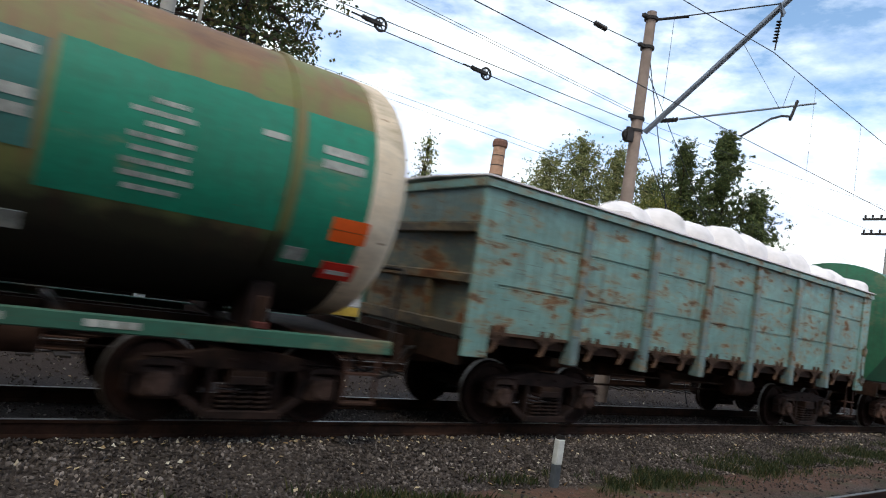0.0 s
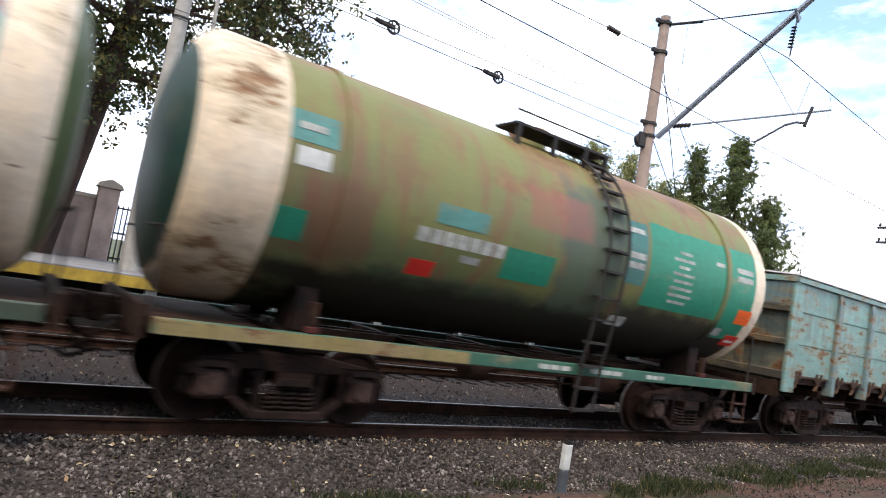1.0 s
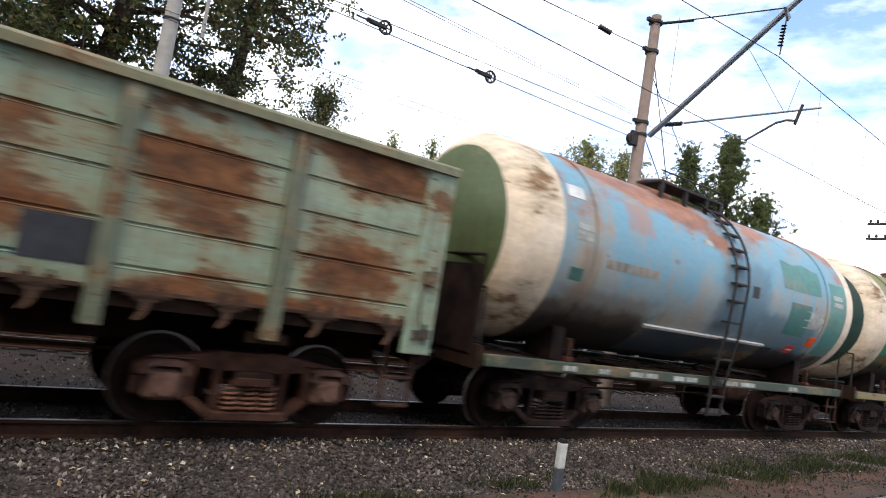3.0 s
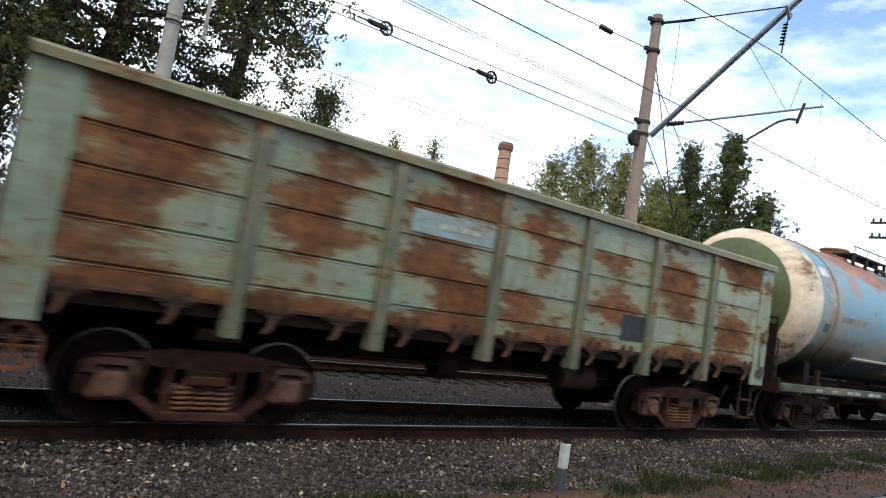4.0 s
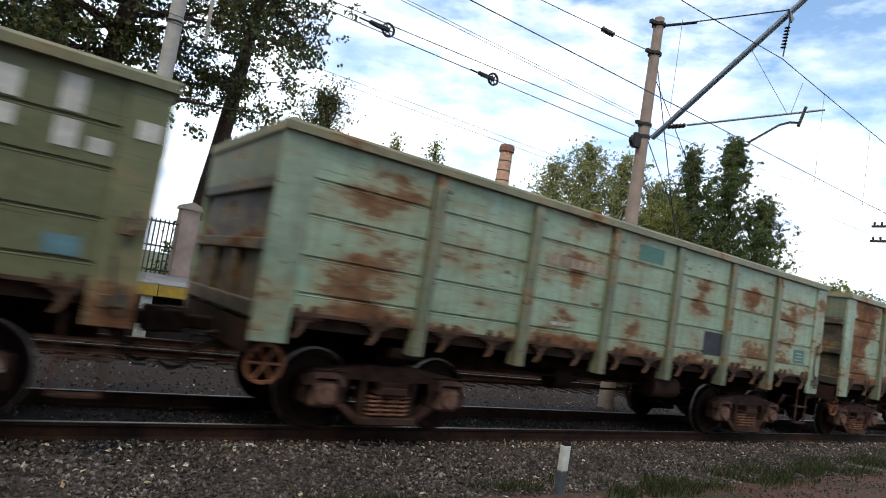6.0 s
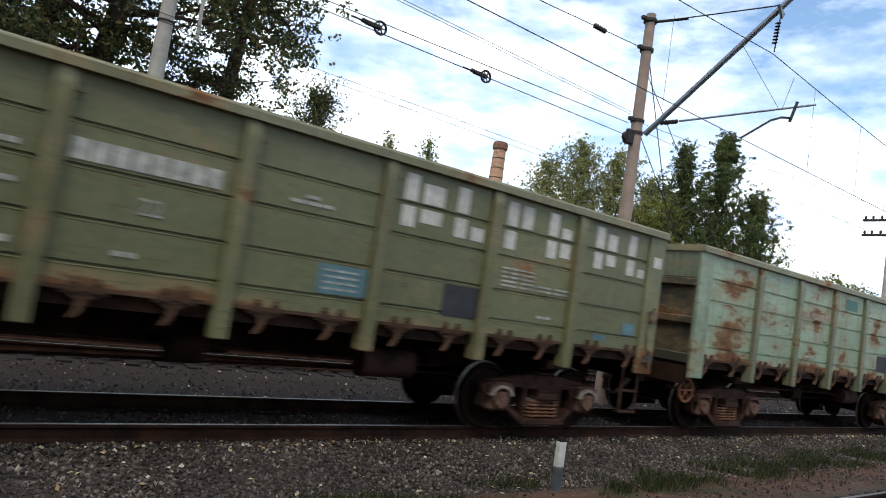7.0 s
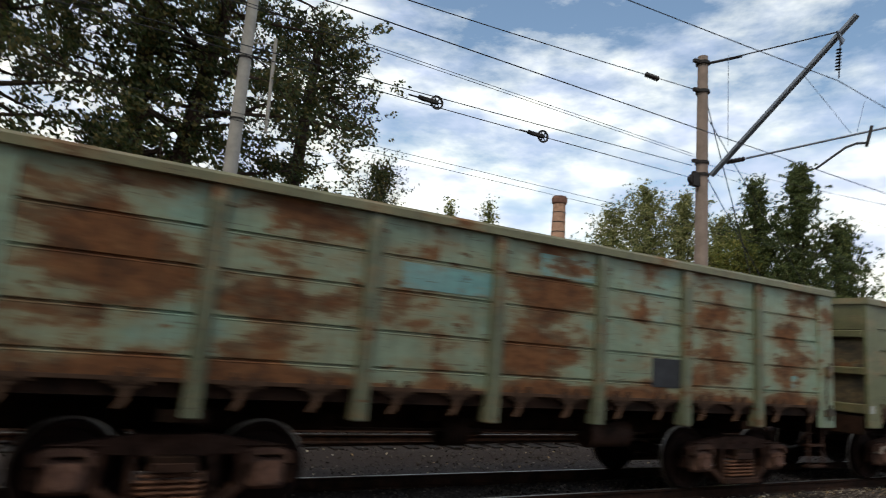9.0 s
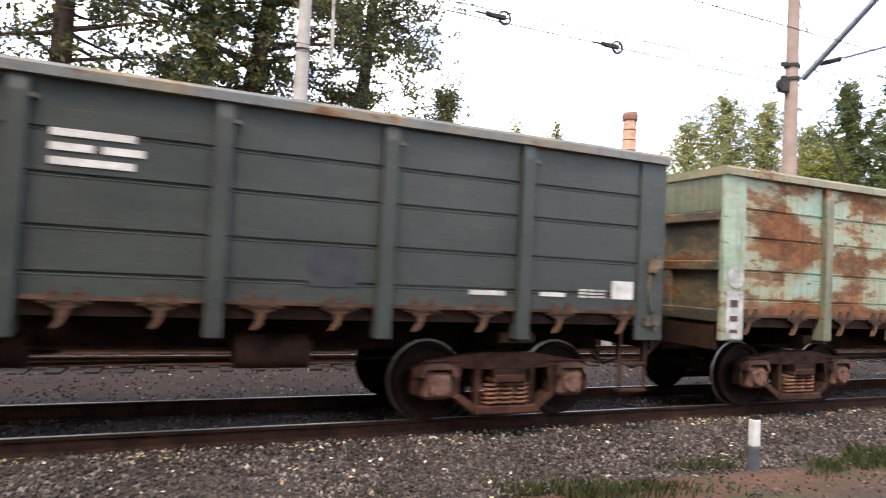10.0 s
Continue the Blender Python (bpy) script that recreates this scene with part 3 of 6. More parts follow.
def turns(n, flat=False):
    """Random turns; flat keeps them mostly lying."""
    q = np.random.normal(size=(n, 4))
    if flat:
        q[:, 1:3] *= 0.25
    q /= np.linalg.norm(q, axis=1)[:, None]
    w, x, y, z = q.T
    return np.stack([np.stack([1 - 2 * (y * y + z * z), 2 * (x * y - z * w), 2 * (x * z + y * w)], 1),
                     np.stack([2 * (x * y + z * w), 1 - 2 * (x * x + z * z), 2 * (y * z - x * w)], 1),
                     np.stack([2 * (x * z - y * w), 2 * (y * z + x * w), 1 - 2 * (x * x + y * y)], 1)], 1)


STONE_V = np.array([(1, 0, 0.1), (0.2, 0.9, -0.1), (-0.9, 0.3, 0.1), (-0.4, -0.9, 0), (0.6, -0.7, 0.2), (0.1, 0.1, 0.8), (-0.1, -0.1, -0.8)])
STONE_F = [(0, 1, 5), (1, 2, 5), (2, 3, 5), (3, 4, 5), (4, 0, 5), (1, 0, 6), (2, 1, 6), (3, 2, 6), (4, 3, 6), (0, 4, 6)]


def heights(p):
    return np.interp(p[:, 1], [a for a, _ in PROFILE], [b for _, b in PROFILE])


def build_stones():
    fields = []
    for n, x0, x1, y0, y1, size in ((42000, -3, 22, 5.45, 7.2, 0.024), (9000, 22, 60, 5.3, 7.2, 0.034), (9000, -3, 24, 7.3, 8.7, 0.022),
                                    (7000, -4, 30, 8.9, 12.6, 0.024), (2500, 0, 25, 4.2, 5.5, 0.020), (3500, -2, 24, 2.1, 3.5, 0.03), (4000, -4, 20, 0.9, 2.0, 0.03), (5000, -4, 30, 12.8, 15.2, 0.035)):
        p = np.zeros((n, 3))
        p[:, 0], p[:, 1] = np.random.uniform(x0, x1, n), np.random.uniform(y0, y1, n)
        p[:, 2] = heights(p) + np.random.uniform(-0.005, 0.022, n)
        fields.append((p, np.random.uniform(0.6, 1.35, (n, 3)) * size * np.random.uniform(0.6, 1.3, (n, 1))))
    pos, sc = np.concatenate([a for a, _ in fields]), np.concatenate([b for _, b in fields])
    me = scatter_mesh("ballast_stones", STONE_V, STONE_F, pos, turns(len(pos)), sc)
    me.materials.append(M["gravel"])
    tagged(new("ballast_stones", me), "loose grey crushed stone lying between the tracks", "gravel", kind="stuff")


LEAF_V = np.array([(-1, 0, 0), (-0.2, 0.6, 0.12), (1, 0, 0), (-0.2, -0.6, 0.12)])
LEAF_F = [(0, 3, 2, 1)]


def build_fallen_leaves():
    n = 1500
    p = np.zeros((n, 3))
    p[:, 0], p[:, 1] = np.random.uniform(-2, 26, n) ** 1.0, 5.2 + 1.95 * np.random.beta(1.6, 1.0, n)
    k = n * 2 // 5
    p[:k, 1] = np.random.normal(7.03, 0.09, k)
    p[k:k + 330, 1] = np.random.uniform(8.7, 12.4, 330)
    p[:, 2] = heights(p) + 0.028
    me = scatter_mesh("fallen_leaves", LEAF_V, LEAF_F, p, turns(n, True), np.random.uniform(0.018, 0.042, (n, 1)) * np.ones((1, 3)))
    me.materials.append(M["leaf_fallen"])
    tagged(new("fallen_leaves", me), "dry yellow and brown leaves scattered on the stones", "fallen leaves", kind="stuff")


def build_grass():
    n = 34000
    p = np.zeros((n, 3))
    p[:, 0] = np.random.uniform(1.0, 30, n)
    p[:, 1] = np.random.normal(5.42, 0.24, n) + 0.035 * (p[:, 0] - 6)
    keep = np.array([noise.noise(Vector((a * 0.8, b * 1.6, 3.0))) + 0.35 * noise.noise(Vector((a * 3, b * 3, 1))) > (0.16 if a < 8 else -0.02) for a, b, _ in p])
    p = p[keep & (p[:, 1] > 4.4)]
    n = len(p)
    p[:, 2] = heights(p) - 0.01
    blade = np.array([(-0.06, 0, 0), (0.06, 0, 0), (0.03, 0.12, 0.6), (0, 0.35, 1.0)])
    ang = np.random.uniform(0, 2 * np.pi, n)
    rot = np.zeros((n, 3, 3))
    rot[:, 0, 0], rot[:, 0, 1], rot[:, 1, 0], rot[:, 1, 1], rot[:, 2, 2] = np.cos(ang), -np.sin(ang), np.sin(ang), np.cos(ang), 1
    h = np.random.uniform(0.035, 0.15, (n, 1))
    me = scatter_mesh("grass", blade, [(0, 1, 2), (0, 2, 3)], p, rot, h * np.array([[1.0, 1.2, 1.0]]))
    me.materials.append(M["grass"])
    tagged(new("grass", me), "low green and yellowing grass in the ditch", "grass", kind="stuff")


def build_post():
    post = thing("marker_post", "short concrete marker post, white top and grey foot", "marker post", pose(6.12, 5.48, -0.37))
    bm = bmesh.new()
    box(bm, -0.055, 0.055, -0.045, 0.045, 0, 0.30)
    part("foot", bevelled(bm, 0.012), M["foot"], post, "grey foot")
    bm = bmesh.new()
    box(bm, -0.056, 0.056, -0.046, 0.046, 0.30, 0.62)
    part("shaft", bevelled(bm, 0.012), M["white"], post, "white painted shaft")
    bm = bmesh.new()
    prism(bm, [(-0.05, 0.62), (0.05, 0.62), (0.035, 0.665), (-0.03, 0.67)], -0.04, 0.04)
    part("cap", bm, M["sleeper"], post, "dark worn top")


# ---- wagons ----
R_WHEEL = 0.475
SHARED = {}


def shared(key, maker):
    if key not in SHARED:
        SHARED[key] = maker()
    return SHARED[key]


def wheelset_mesh():
    bm = bmesh.new()
    for s in (-1, 1):
        prof = [(0.07 * s, 0.08), (0.07 * s, 0.16), (0.045 * s, 0.20), (0.03 * s, 0.38), (0.065 * s, 0.41), (0.07 * s, 0.462), (-0.035 * s, R_WHEEL),
                (-0.045 * s, R_WHEEL + 0.026), (-0.065 * s, R_WHEEL + 0.026), (-0.07 * s, 0.41), (-0.03 * s, 0.38), (-0.045 * s, 0.2), (-0.07 * s, 0.16), (-0.07 * s, 0.08)]
        rings = lathe(bm, prof, "y", (0, s * 0.79, 0), 36)
        bm.faces.ensure_lookup_table()
        for f in bm.faces:
            c = f.calc_center_median()
            if abs(c.y) > 0.70 and math.hypot(c.x, c.z) > 0.468:
                f.material_index = 1
        for i in range(4):
            a = math.pi / 4 + i * math.pi / 2
            rod(bm, (0.29 * math.cos(a), s * 0.80, 0.29 * math.sin(a)), (0.29 * math.cos(a), s * 0.845, 0.29 * math.sin(a)), 0.035, n=6)
    rod(bm, (0, -1.1, 0), (0, 1.1, 0), 0.08, n=12)
    return mesh_of("wheelset", bm, [M["wheel"], M["tread"]], True)


def side_frame_mesh(mat):
    bm = bmesh.new()
    y0, y1 = -0.08, 0.08
    for s in (-1, 1):
        prism(bm, [(s * 1.22, 0.54), (s * 1.22, 0.66), (s * 1.02, 0.75), (s * 0.74, 0.79), (s * 0.70, 0.68), (s * 0.78, 0.64), (s * 0.98, 0.62)], y0, y1)
        prism(bm, [(s * 0.72, 0.32), (s * 0.76, 0.50), (s * 0.66, 0.70), (s * 0.585, 0.70), (s * 0.645, 0.50), (s * 0.62, 0.36)], y0, y1)
        prism(bm, [(s * 0.72, 0.32), (s * 0.62, 0.36), (s * 0.40, 0.21), (s * 0.44, 0.12)], y0 - 0.03, y1 + 0.03)
        prism(bm, [(s * 1.22, 0.54), (s * 1.15, 0.54), (s * 1.15, 0.34), (s * 1.22, 0.36)], y0, y1)
        prism(bm, [(s * 0.40, 0.20), (s * 0.335, 0.20), (s * 0.335, 0.68), (s * 0.42, 0.68)], y0, y1)
        box(bm, *sorted((s * 0.62, s * 1.10)), -0.11, -0.08, 0.735, 0.76)
    prism(bm, [(-0.74, 0.67), (-0.74, 0.79), (-0.34, 0.85), (0.34, 0.85), (0.74, 0.79), (0.74, 0.67), (0.34, 0.645), (-0.34, 0.645)], y0, y1)
    prism(bm, [(-0.45, 0.12), (-0.41, 0.215), (0.41, 0.215), (0.45, 0.12)], y0 - 0.10, y1 + 0.10)
    # end of the bolster above the springs
    prism(bm, [(-0.24, 0.50), (-0.20, 0.60), (0.20, 0.60), (0.24, 0.50)], y0 - 0.13, y1)
    for x in (-0.17, 0.17):
        rod(bm, (x, -0.10, 0.75), (x, -0.075, 0.75), 0.03, n=6)
    return mesh_of("side_frame", bevelled(bm, 0.012), mat)


def axle_box_mesh(mat):
    bm = bmesh.new()
    box(bm, -0.18, 0.18, -0.10, 0.10, -0.17, 0.15)
    bevelled(bm, 0.04)
    prism(bm, [(-0.23, 0.10), (-0.20, 0.10), (-0.15, 0.19), (0.15, 0.19), (0.20, 0.10), (0.23, 0.10), (0.20, 0.22), (0.10, 0.255), (-0.10, 0.255), (-0.20, 0.22)], -0.125, 0.08)
    lathe(bm, [(-0.16, 0.11), (-0.15, 0.13), (-0.09, 0.13)], "y", (0, 0, 0), 14)
    for s in (-1, 1):
        for t in (-1, 1):
            rod(bm, (s * 0.07, -0.185, t * 0.07), (s * 0.07, -0.15, t * 0.07), 0.018, n=6)
    return mesh_of("axle_box", bm, mat)


def spring_mesh(mat):
    bm = bmesh.new()
    for cx in (-0.20, 0.0, 0.20):
        turns_n, seg = 5, 10
        pts = []
        for i in range(turns_n * seg + 1):
            a = 2 * math.pi * i / seg
            pts.append(Vector((cx + 0.088 * math.cos(a), 0.088 * math.sin(a), 0.215 + 0.27 * i / (turns_n * seg))))
        for p, q in zip(pts, pts[1:]):
            rod(bm, p, q, 0.020, n=5)
    return mesh_of("spring_nest", bm, mat)


def bolster_mesh():
    bm = bmesh.new()
    box(bm, -0.22, 0.22, -1.22, 1.22, 0.50, 0.66)
    box(bm, -0.30, 0.30, -0.85, 0.85, 0.60, 0.82)
    lathe(bm, [(0.82, 0.22), (0.98, 0.22)], "z", (0, 0, 0), 16)
    for s in (-1, 1):
        box(bm, s * 0.38, s * 0.42, -1.0, 1.0, 0.40, 0.50)
        for t in (-1, 1):
            box(bm, s * 0.40, s * 0.46, t * 0.79 - 0.06, t * 0.79 + 0.06, 0.28, 0.62)
    return mesh_of("bogie", bevelled(bm, 0.01), M["wagon_dark"])


WHEELS = []


def build_bogie(wagon, x, mat="bogie", capped=False):
    sooty = mat == "bogie_black"
    gear, box_m = ("bogie_black", "axle_box_black") if sooty else ("spring", "axle_box")
    bogie = part("bogie", shared("bolster", bolster_mesh), parent=wagon, at=pose(x, 0, 0), label="cast steel two-axle bogie with coil springs")
    for s in (-1, 1):
        part("side_frame", shared("sf" + mat, lambda: side_frame_mesh(M[mat])), parent=bogie, at=pose(0, s * 1.02, 0))
        part("spring_nest", shared("spring" + gear, lambda: spring_mesh(M[gear])), parent=bogie, at=pose(0, s * 1.10, 0), label="rusty coil springs")
        for t in (-1, 1):
            part("axle_box", shared("ab" + box_m, lambda: axle_box_mesh(M[box_m])), parent=bogie, at=pose(t * 0.925, s * 1.06, R_WHEEL, 0, 0, 0 if s < 0 else 180))
            if capped:
                part("axle_box_guard", shared("guard", guard_mesh), parent=bogie, at=pose(t * 0.925, s * 1.06, R_WHEEL, 0, 0, 0 if s < 0 else 180), label="pale painted guard")
    for t in (-1, 1):
        w = part("wheelset", shared("wheelset", wheelset_mesh), parent=bogie, at=pose(t * 0.925, 0, R_WHEEL), label="steel wheels with worn bright treads")
        WHEELS.append((w, t * 0.925))


def guard_mesh():
    bm = bmesh.new()
    for i in range(6):
        a, b = math.pi * (0.08 + 0.14 * i), math.pi * (0.08 + 0.14 * (i + 1))
        prism(bm, [(0.18 * math.cos(a), 0.16 * math.sin(a) + 0.02), (0.18 * math.cos(b), 0.16 * math.sin(b) + 0.02),
                   (0.23 * math.cos(b), 0.20 * math.sin(b) + 0.02), (0.23 * math.cos(a), 0.20 * math.sin(a) + 0.02)], -0.16, -0.03)
    return mesh_of("axle_box_guard", bm, M["guard"])


def coupler_mesh():
    bm = bmesh.new()
    box(bm, 0, 0.42, -0.09, 0.09, 0.97, 1.13)
    box(bm, 0.38, 0.62, -0.20, 0.06, 0.90, 1.20)
    box(bm, 0.40, 0.70, 0.08, 0.22, 0.92, 1.18)
    bevelled(bm, 0.02)
    rod(bm, (0.05, 0.35, 0.92), (0.5, 0.42, 0.62), 0.025)
    return mesh_of("coupler", bm, M["wagon_dark"])


def step_ladder_mesh(w=0.40, top=1.15, low=0.38):
    bm = bmesh.new()
    for x in (-w / 2, w / 2):
        box(bm, x - 0.02, x + 0.02, -0.012, 0.012, low, top)
    for z in (low + 0.01, low + 0.36):
        box(bm, -w / 2, w / 2, -0.05, 0.10, z - 0.012, z + 0.012)
    return mesh_of("step_ladder", bm, M["bogie"])


def underframe(wagon, length, base, deep=0.0):
    half = length / 2
    bm = bmesh.new()
    box(bm, -half + 0.1, half - 0.1, -0.26, -0.14, 0.78, 1.12)
    box(bm, -half + 0.1, half - 0.1, 0.14, 0.26, 0.78, 1.12)
    for x in (-base / 2, base / 2):
        prism_x(bm, [(-1.35, 1.12), (-1.35, 1.0), (-0.4, 0.88), (0.4, 0.88), (1.35, 1.0), (1.35, 1.12)], x - 0.22, x + 0.22)
    for s in (-1, 1):
        box(bm, s * half - 0.08 * (s > 0), s * half + 0.08 * (s < 0), -1.38, 1.38, 0.92, 1.25)
    part("centre_sill", bm, M["wagon_dark"], wagon, "black steel underframe")
    bm = bmesh.new()
    lathe(bm, [(-0.42, 0.1), (-0.38, 0.19), (0.38, 0.19), (0.42, 0.1)], "x", (1.5, -0.95, 0.86), 16)
    part("brake_reservoir", bm, M["bogie"], wagon, smooth=True)
    bm = bmesh.new()
    lathe(bm, [(-0.3, 0.06), (-0.26, 0.18), (0.1, 0.18), (0.16, 0.05), (0.4, 0.04)], "x", (-0.9, -0.75, 0.85), 16)
    box(bm, -1.4, -0.4, -0.80, -0.70, 0.98, 1.12)
    part("brake_cylinder", bm, M["wagon_dark"], wagon, smooth=True)
    bm = bmesh.new()
    rod(bm, (-base / 2 + 0.6, -0.45, 0.62), (base / 2 - 0.6, -0.5, 0.72), 0.02, n=6)
    rod(bm, (-2.6, -0.9, 0.9), (2.4, -0.9, 0.86), 0.018, n=6)
    part("brake_rod", bm, M["wagon_dark"], wagon)
    for s in (-1, 1):
        part("coupler", shared("coupler", coupler_mesh), parent=wagon, at=pose(s * (half - 0.06), 0, 0, 0, 0, 0 if s > 0 else 180), label="dark automatic coupler")
        part("brake_hose", shared("hose", hose_mesh), parent=wagon, at=pose(s * (half - 0.06), 0, 0, 0, 0, 0 if s > 0 else 180), label="black rubber brake hose")


GON_L, POST_STEP, WALL_Y, POST_Y = 12.79, 1.7145, 1.462, 1.545
RIBS = (2.91, 2.51, 2.04, 1.63)


def gondola_panel(x0, x1, s, ribs):
    """Side sheet with pressed horizontal grooves, top to sill."""
    bm = bmesh.new()
    prof = [(WALL_Y, 3.37)]
    for z in ribs:
        prof += [(WALL_Y, z + 0.018), (WALL_Y - 0.026, z + 0.012), (WALL_Y - 0.024, z - 0.008), (WALL_Y + 0.005, z - 0.022), (WALL_Y, z - 0.034)]
    prof += [(WALL_Y, 1.40), (WALL_Y - 0.05, 1.39), (WALL_Y - 0.05, 3.37)]
    prism_x(bm, [(s * y, z) for y, z in prof], x0, x1)
    return bm


def latch_mesh():
    bm = bmesh.new()
    prism(bm, [(-0.13, 0.13), (0.13, 0.13), (0.12, 0.06), (0.03, 0.035), (0.0, -0.07), (-0.05, -0.13), (-0.10, -0.14), (-0.05, -0.05), (-0.06, 0.03), (-0.13, 0.06)], -0.025, 0.025)
    box(bm, -0.20, 0.20, -0.03, 0.03, 0.08, 0.13)
    for a in (-0.15, 0.05):
        box(bm, a, a + 0.10, -0.045, 0.02, 0.10, 0.19)
        box(bm, a + 0.03, a + 0.07, -0.055, 0.0, 0.18, 0.235)
    return mesh_of("hatch_latch", bm, M["hatch"])


def bracket_mesh():
    bm = bmesh.new()
    box(bm, -0.01, 0.055, -0.035, 0.035, -0.022, 0.022)
    return mesh_of("lashing_bracket", bevelled(bm, 0.008), M["end_dirt_shade"])


def hose_mesh():
    bm = bmesh.new()
    tube(bm, [(0, 0.36, 1.0), (0.18, 0.37, 0.98), (0.30, 0.36, 0.80), (0.36, 0.30, 0.56), (0.48, 0.22, 0.50), (0.60, 0.14, 0.56)], 0.028, 8)
    return mesh_of("brake_hose", bm, M["dark_iron"], True)


def build_gondola(label, paint_m, cap_m, x_at, bogie_mat="bogie", capped=False, ribs=RIBS, post_m=None, handwheel=False, end_m="end_dirt_shade", beam_m="end_dirt_shade"):
    wagon = thing("gondola_wagon", label, "freight wagon", pose(x_at, TRACK_Y, 0), "freight train wagons")
    paint_m, cap_m = M[paint_m], M[cap_m]
    corner_m = M["mint_plain"] if post_m == "post" else paint_m
    post_m = M[post_m] if post_m else paint_m
    half = GON_L / 2
    posts = [(i - 2.5) * POST_STEP for i in range(6)]
    edges = [-half + 0.02] + posts + [half - 0.02]
    for s in (-1, 1):
        for x0, x1 in zip(edges, edges[1:]):
            part("side_panel", gondola_panel(x0, x1, s, ribs), paint_m, wagon)
        for i, x in enumerate(posts):
            w = 0.085
            bm = bmesh.new()
            pts = [(s * (WALL_Y - 0.03), 3.37), (s * (POST_Y - 0.035), 3.37), (s * POST_Y, 3.20), (s * POST_Y, 1.054), (s * (WALL_Y - 0.12), 1.054), (s * (WALL_Y - 0.12), 1.37), (s * (WALL_Y - 0.03), 1.42)]
            prism_x(bm, pts, x - w, x + w)
            post = part("side_post", bevelled(bm, 0.012), post_m, wagon)
            part("lashing_bracket", shared("bracket", bracket_mesh), parent=post, at=pose(x + 0.09, s * (WALL_Y + 0.035), 3.17))
        for e in (-1, 1):
            bm = bmesh.new()
            a, b = sorted((e * half, e * (half - 0.42)))
            box(bm, a, b, *sorted((s * (WALL_Y - 0.03), s * (WALL_Y + 0.035))), 1.054, 3.37)
            corner = part("corner_post", bevelled(bm, 0.01), corner_m, wagon)
            if e == s:
                continue  # the end-door gear sits at one end of each side
            xx = e * (half - 0.21)
            bm = bmesh.new()
            y = s * (WALL_Y + 0.05)
            tube(bm, [(xx, y, 1.95), (xx - 0.05 * e, y, 1.75), (xx - 0.03 * e, y, 1.50), (xx + 0.05 * e, y, 1.30)], 0.013)
            box(bm, xx - 0.05, xx + 0.05, *sorted((s * (WALL_Y + 0.03), s * (WALL_Y + 0.10))), 1.93, 2.10)
            box(bm, xx - 0.09, xx - 0.03, *sorted((s * (WALL_Y + 0.03), s * (WALL_Y + 0.09))), 1.24, 1.36)
            part("lock_rod", bevelled(bm, 0.006), M["end_dirt_shade"], corner, "grimy iron lock rod")
            for z in (1.32, 2.05):
                bm = bmesh.new()
                xx = e * (half - 0.14)
                box(bm, xx - 0.07, xx + 0.07, *sorted((s * (WALL_Y + 0.03), s * (WALL_Y + 0.085))), z - 0.06, z + 0.06)
                tube(bm, [(xx, s * (WALL_Y + 0.06), z - 0.14), (xx, s * (WALL_Y + 0.06), z + 0.12)], 0.02)
                part("hinge", bm, M["end_dirt_shade"], corner, "grimy iron hinge")
        bm = bmesh.new()
        box(bm, -half + 0.03, half - 0.03, *sorted((s * (WALL_Y - 0.14), s * (WALL_Y - 0.055))), 1.24, 1.42)
        part("side_sill", bm, M["wagon_dark"], wagon, "dark sill under the side sheets")
        for x0, x1 in zip(edges, edges[1:]):
            for k in (0.27, 0.73):
                part("hatch_latch", shared("latch", latch_mesh), parent=wagon, at=pose(x0 + (x1 - x0) * k, s * (WALL_Y - 0.02), 1.27))
        for x0, x1 in zip(edges, edges[1:]):
            bm = bmesh.new()
            y0, y1 = sorted((s * (WALL_Y + 0.001), s * (WALL_Y + 0.016)))
            box(bm, x0 + 0.11, x1 - 0.11, y0, y1, 1.385, 1.425)
            part("sheet_edge", bm, M["hatch"], wagon, "rusty lower edge of the side sheet")
        part("step_ladder", shared("steps", step_ladder_mesh), parent=wagon, at=pose(half - 0.35 if s < 0 else -half + 0.35, s * 1.36, 0, 0, 0, 0 if s < 0 else 180))
    # cap all round
    bm = bmesh.new()
    yo, yi = WALL_Y + 0.085, WALL_Y - 0.07
    for s in (-1, 1):
        prism_x(bm, [(s * yi, 3.36), (s * yo, 3.36), (s * yo, 3.45), (s * (yo - 0.03), 3.485), (s * yi, 3.485)], -half - 0.02, half + 0.02)
        a, b = sorted((s * (half + 0.02), s * (half - 0.14)))
        box(bm, a, b, -yi + 0.002, yi - 0.002, 3.362, 3.48)
    part("top_rail", bm, cap_m, wagon, "faded yellow-green top rail" if cap_m is M["cap_olive"] else "")
    for e in (-1, 1):
        bm = bmesh.new()
        a, b = sorted((e * (half - 0.12), e * (half - 0.07)))
        box(bm, a, b, -WALL_Y + 0.03, WALL_Y - 0.03, 1.25, 3.37)
        wall = part("end_wall", bm, M[end_m], wagon, "grimy end sheet with shade in its colour")
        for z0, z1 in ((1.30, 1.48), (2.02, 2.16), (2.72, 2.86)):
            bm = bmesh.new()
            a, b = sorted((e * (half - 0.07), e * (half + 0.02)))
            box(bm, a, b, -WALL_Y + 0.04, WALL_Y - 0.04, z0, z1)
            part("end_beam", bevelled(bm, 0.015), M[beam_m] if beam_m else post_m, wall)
        for y in (-0.45, 0.45):
            bm = bmesh.new()
            a, b = sorted((e * (half - 0.068), e * (half + 0.005)))
            box(bm, a, b, y - 0.07, y + 0.07, 1.27, 2.02)
            part("end_stanchion", bevelled(bm, 0.01), M[beam_m] if beam_m else post_m, wall)
    for e in (-1, 1):
        bm = bmesh.new()
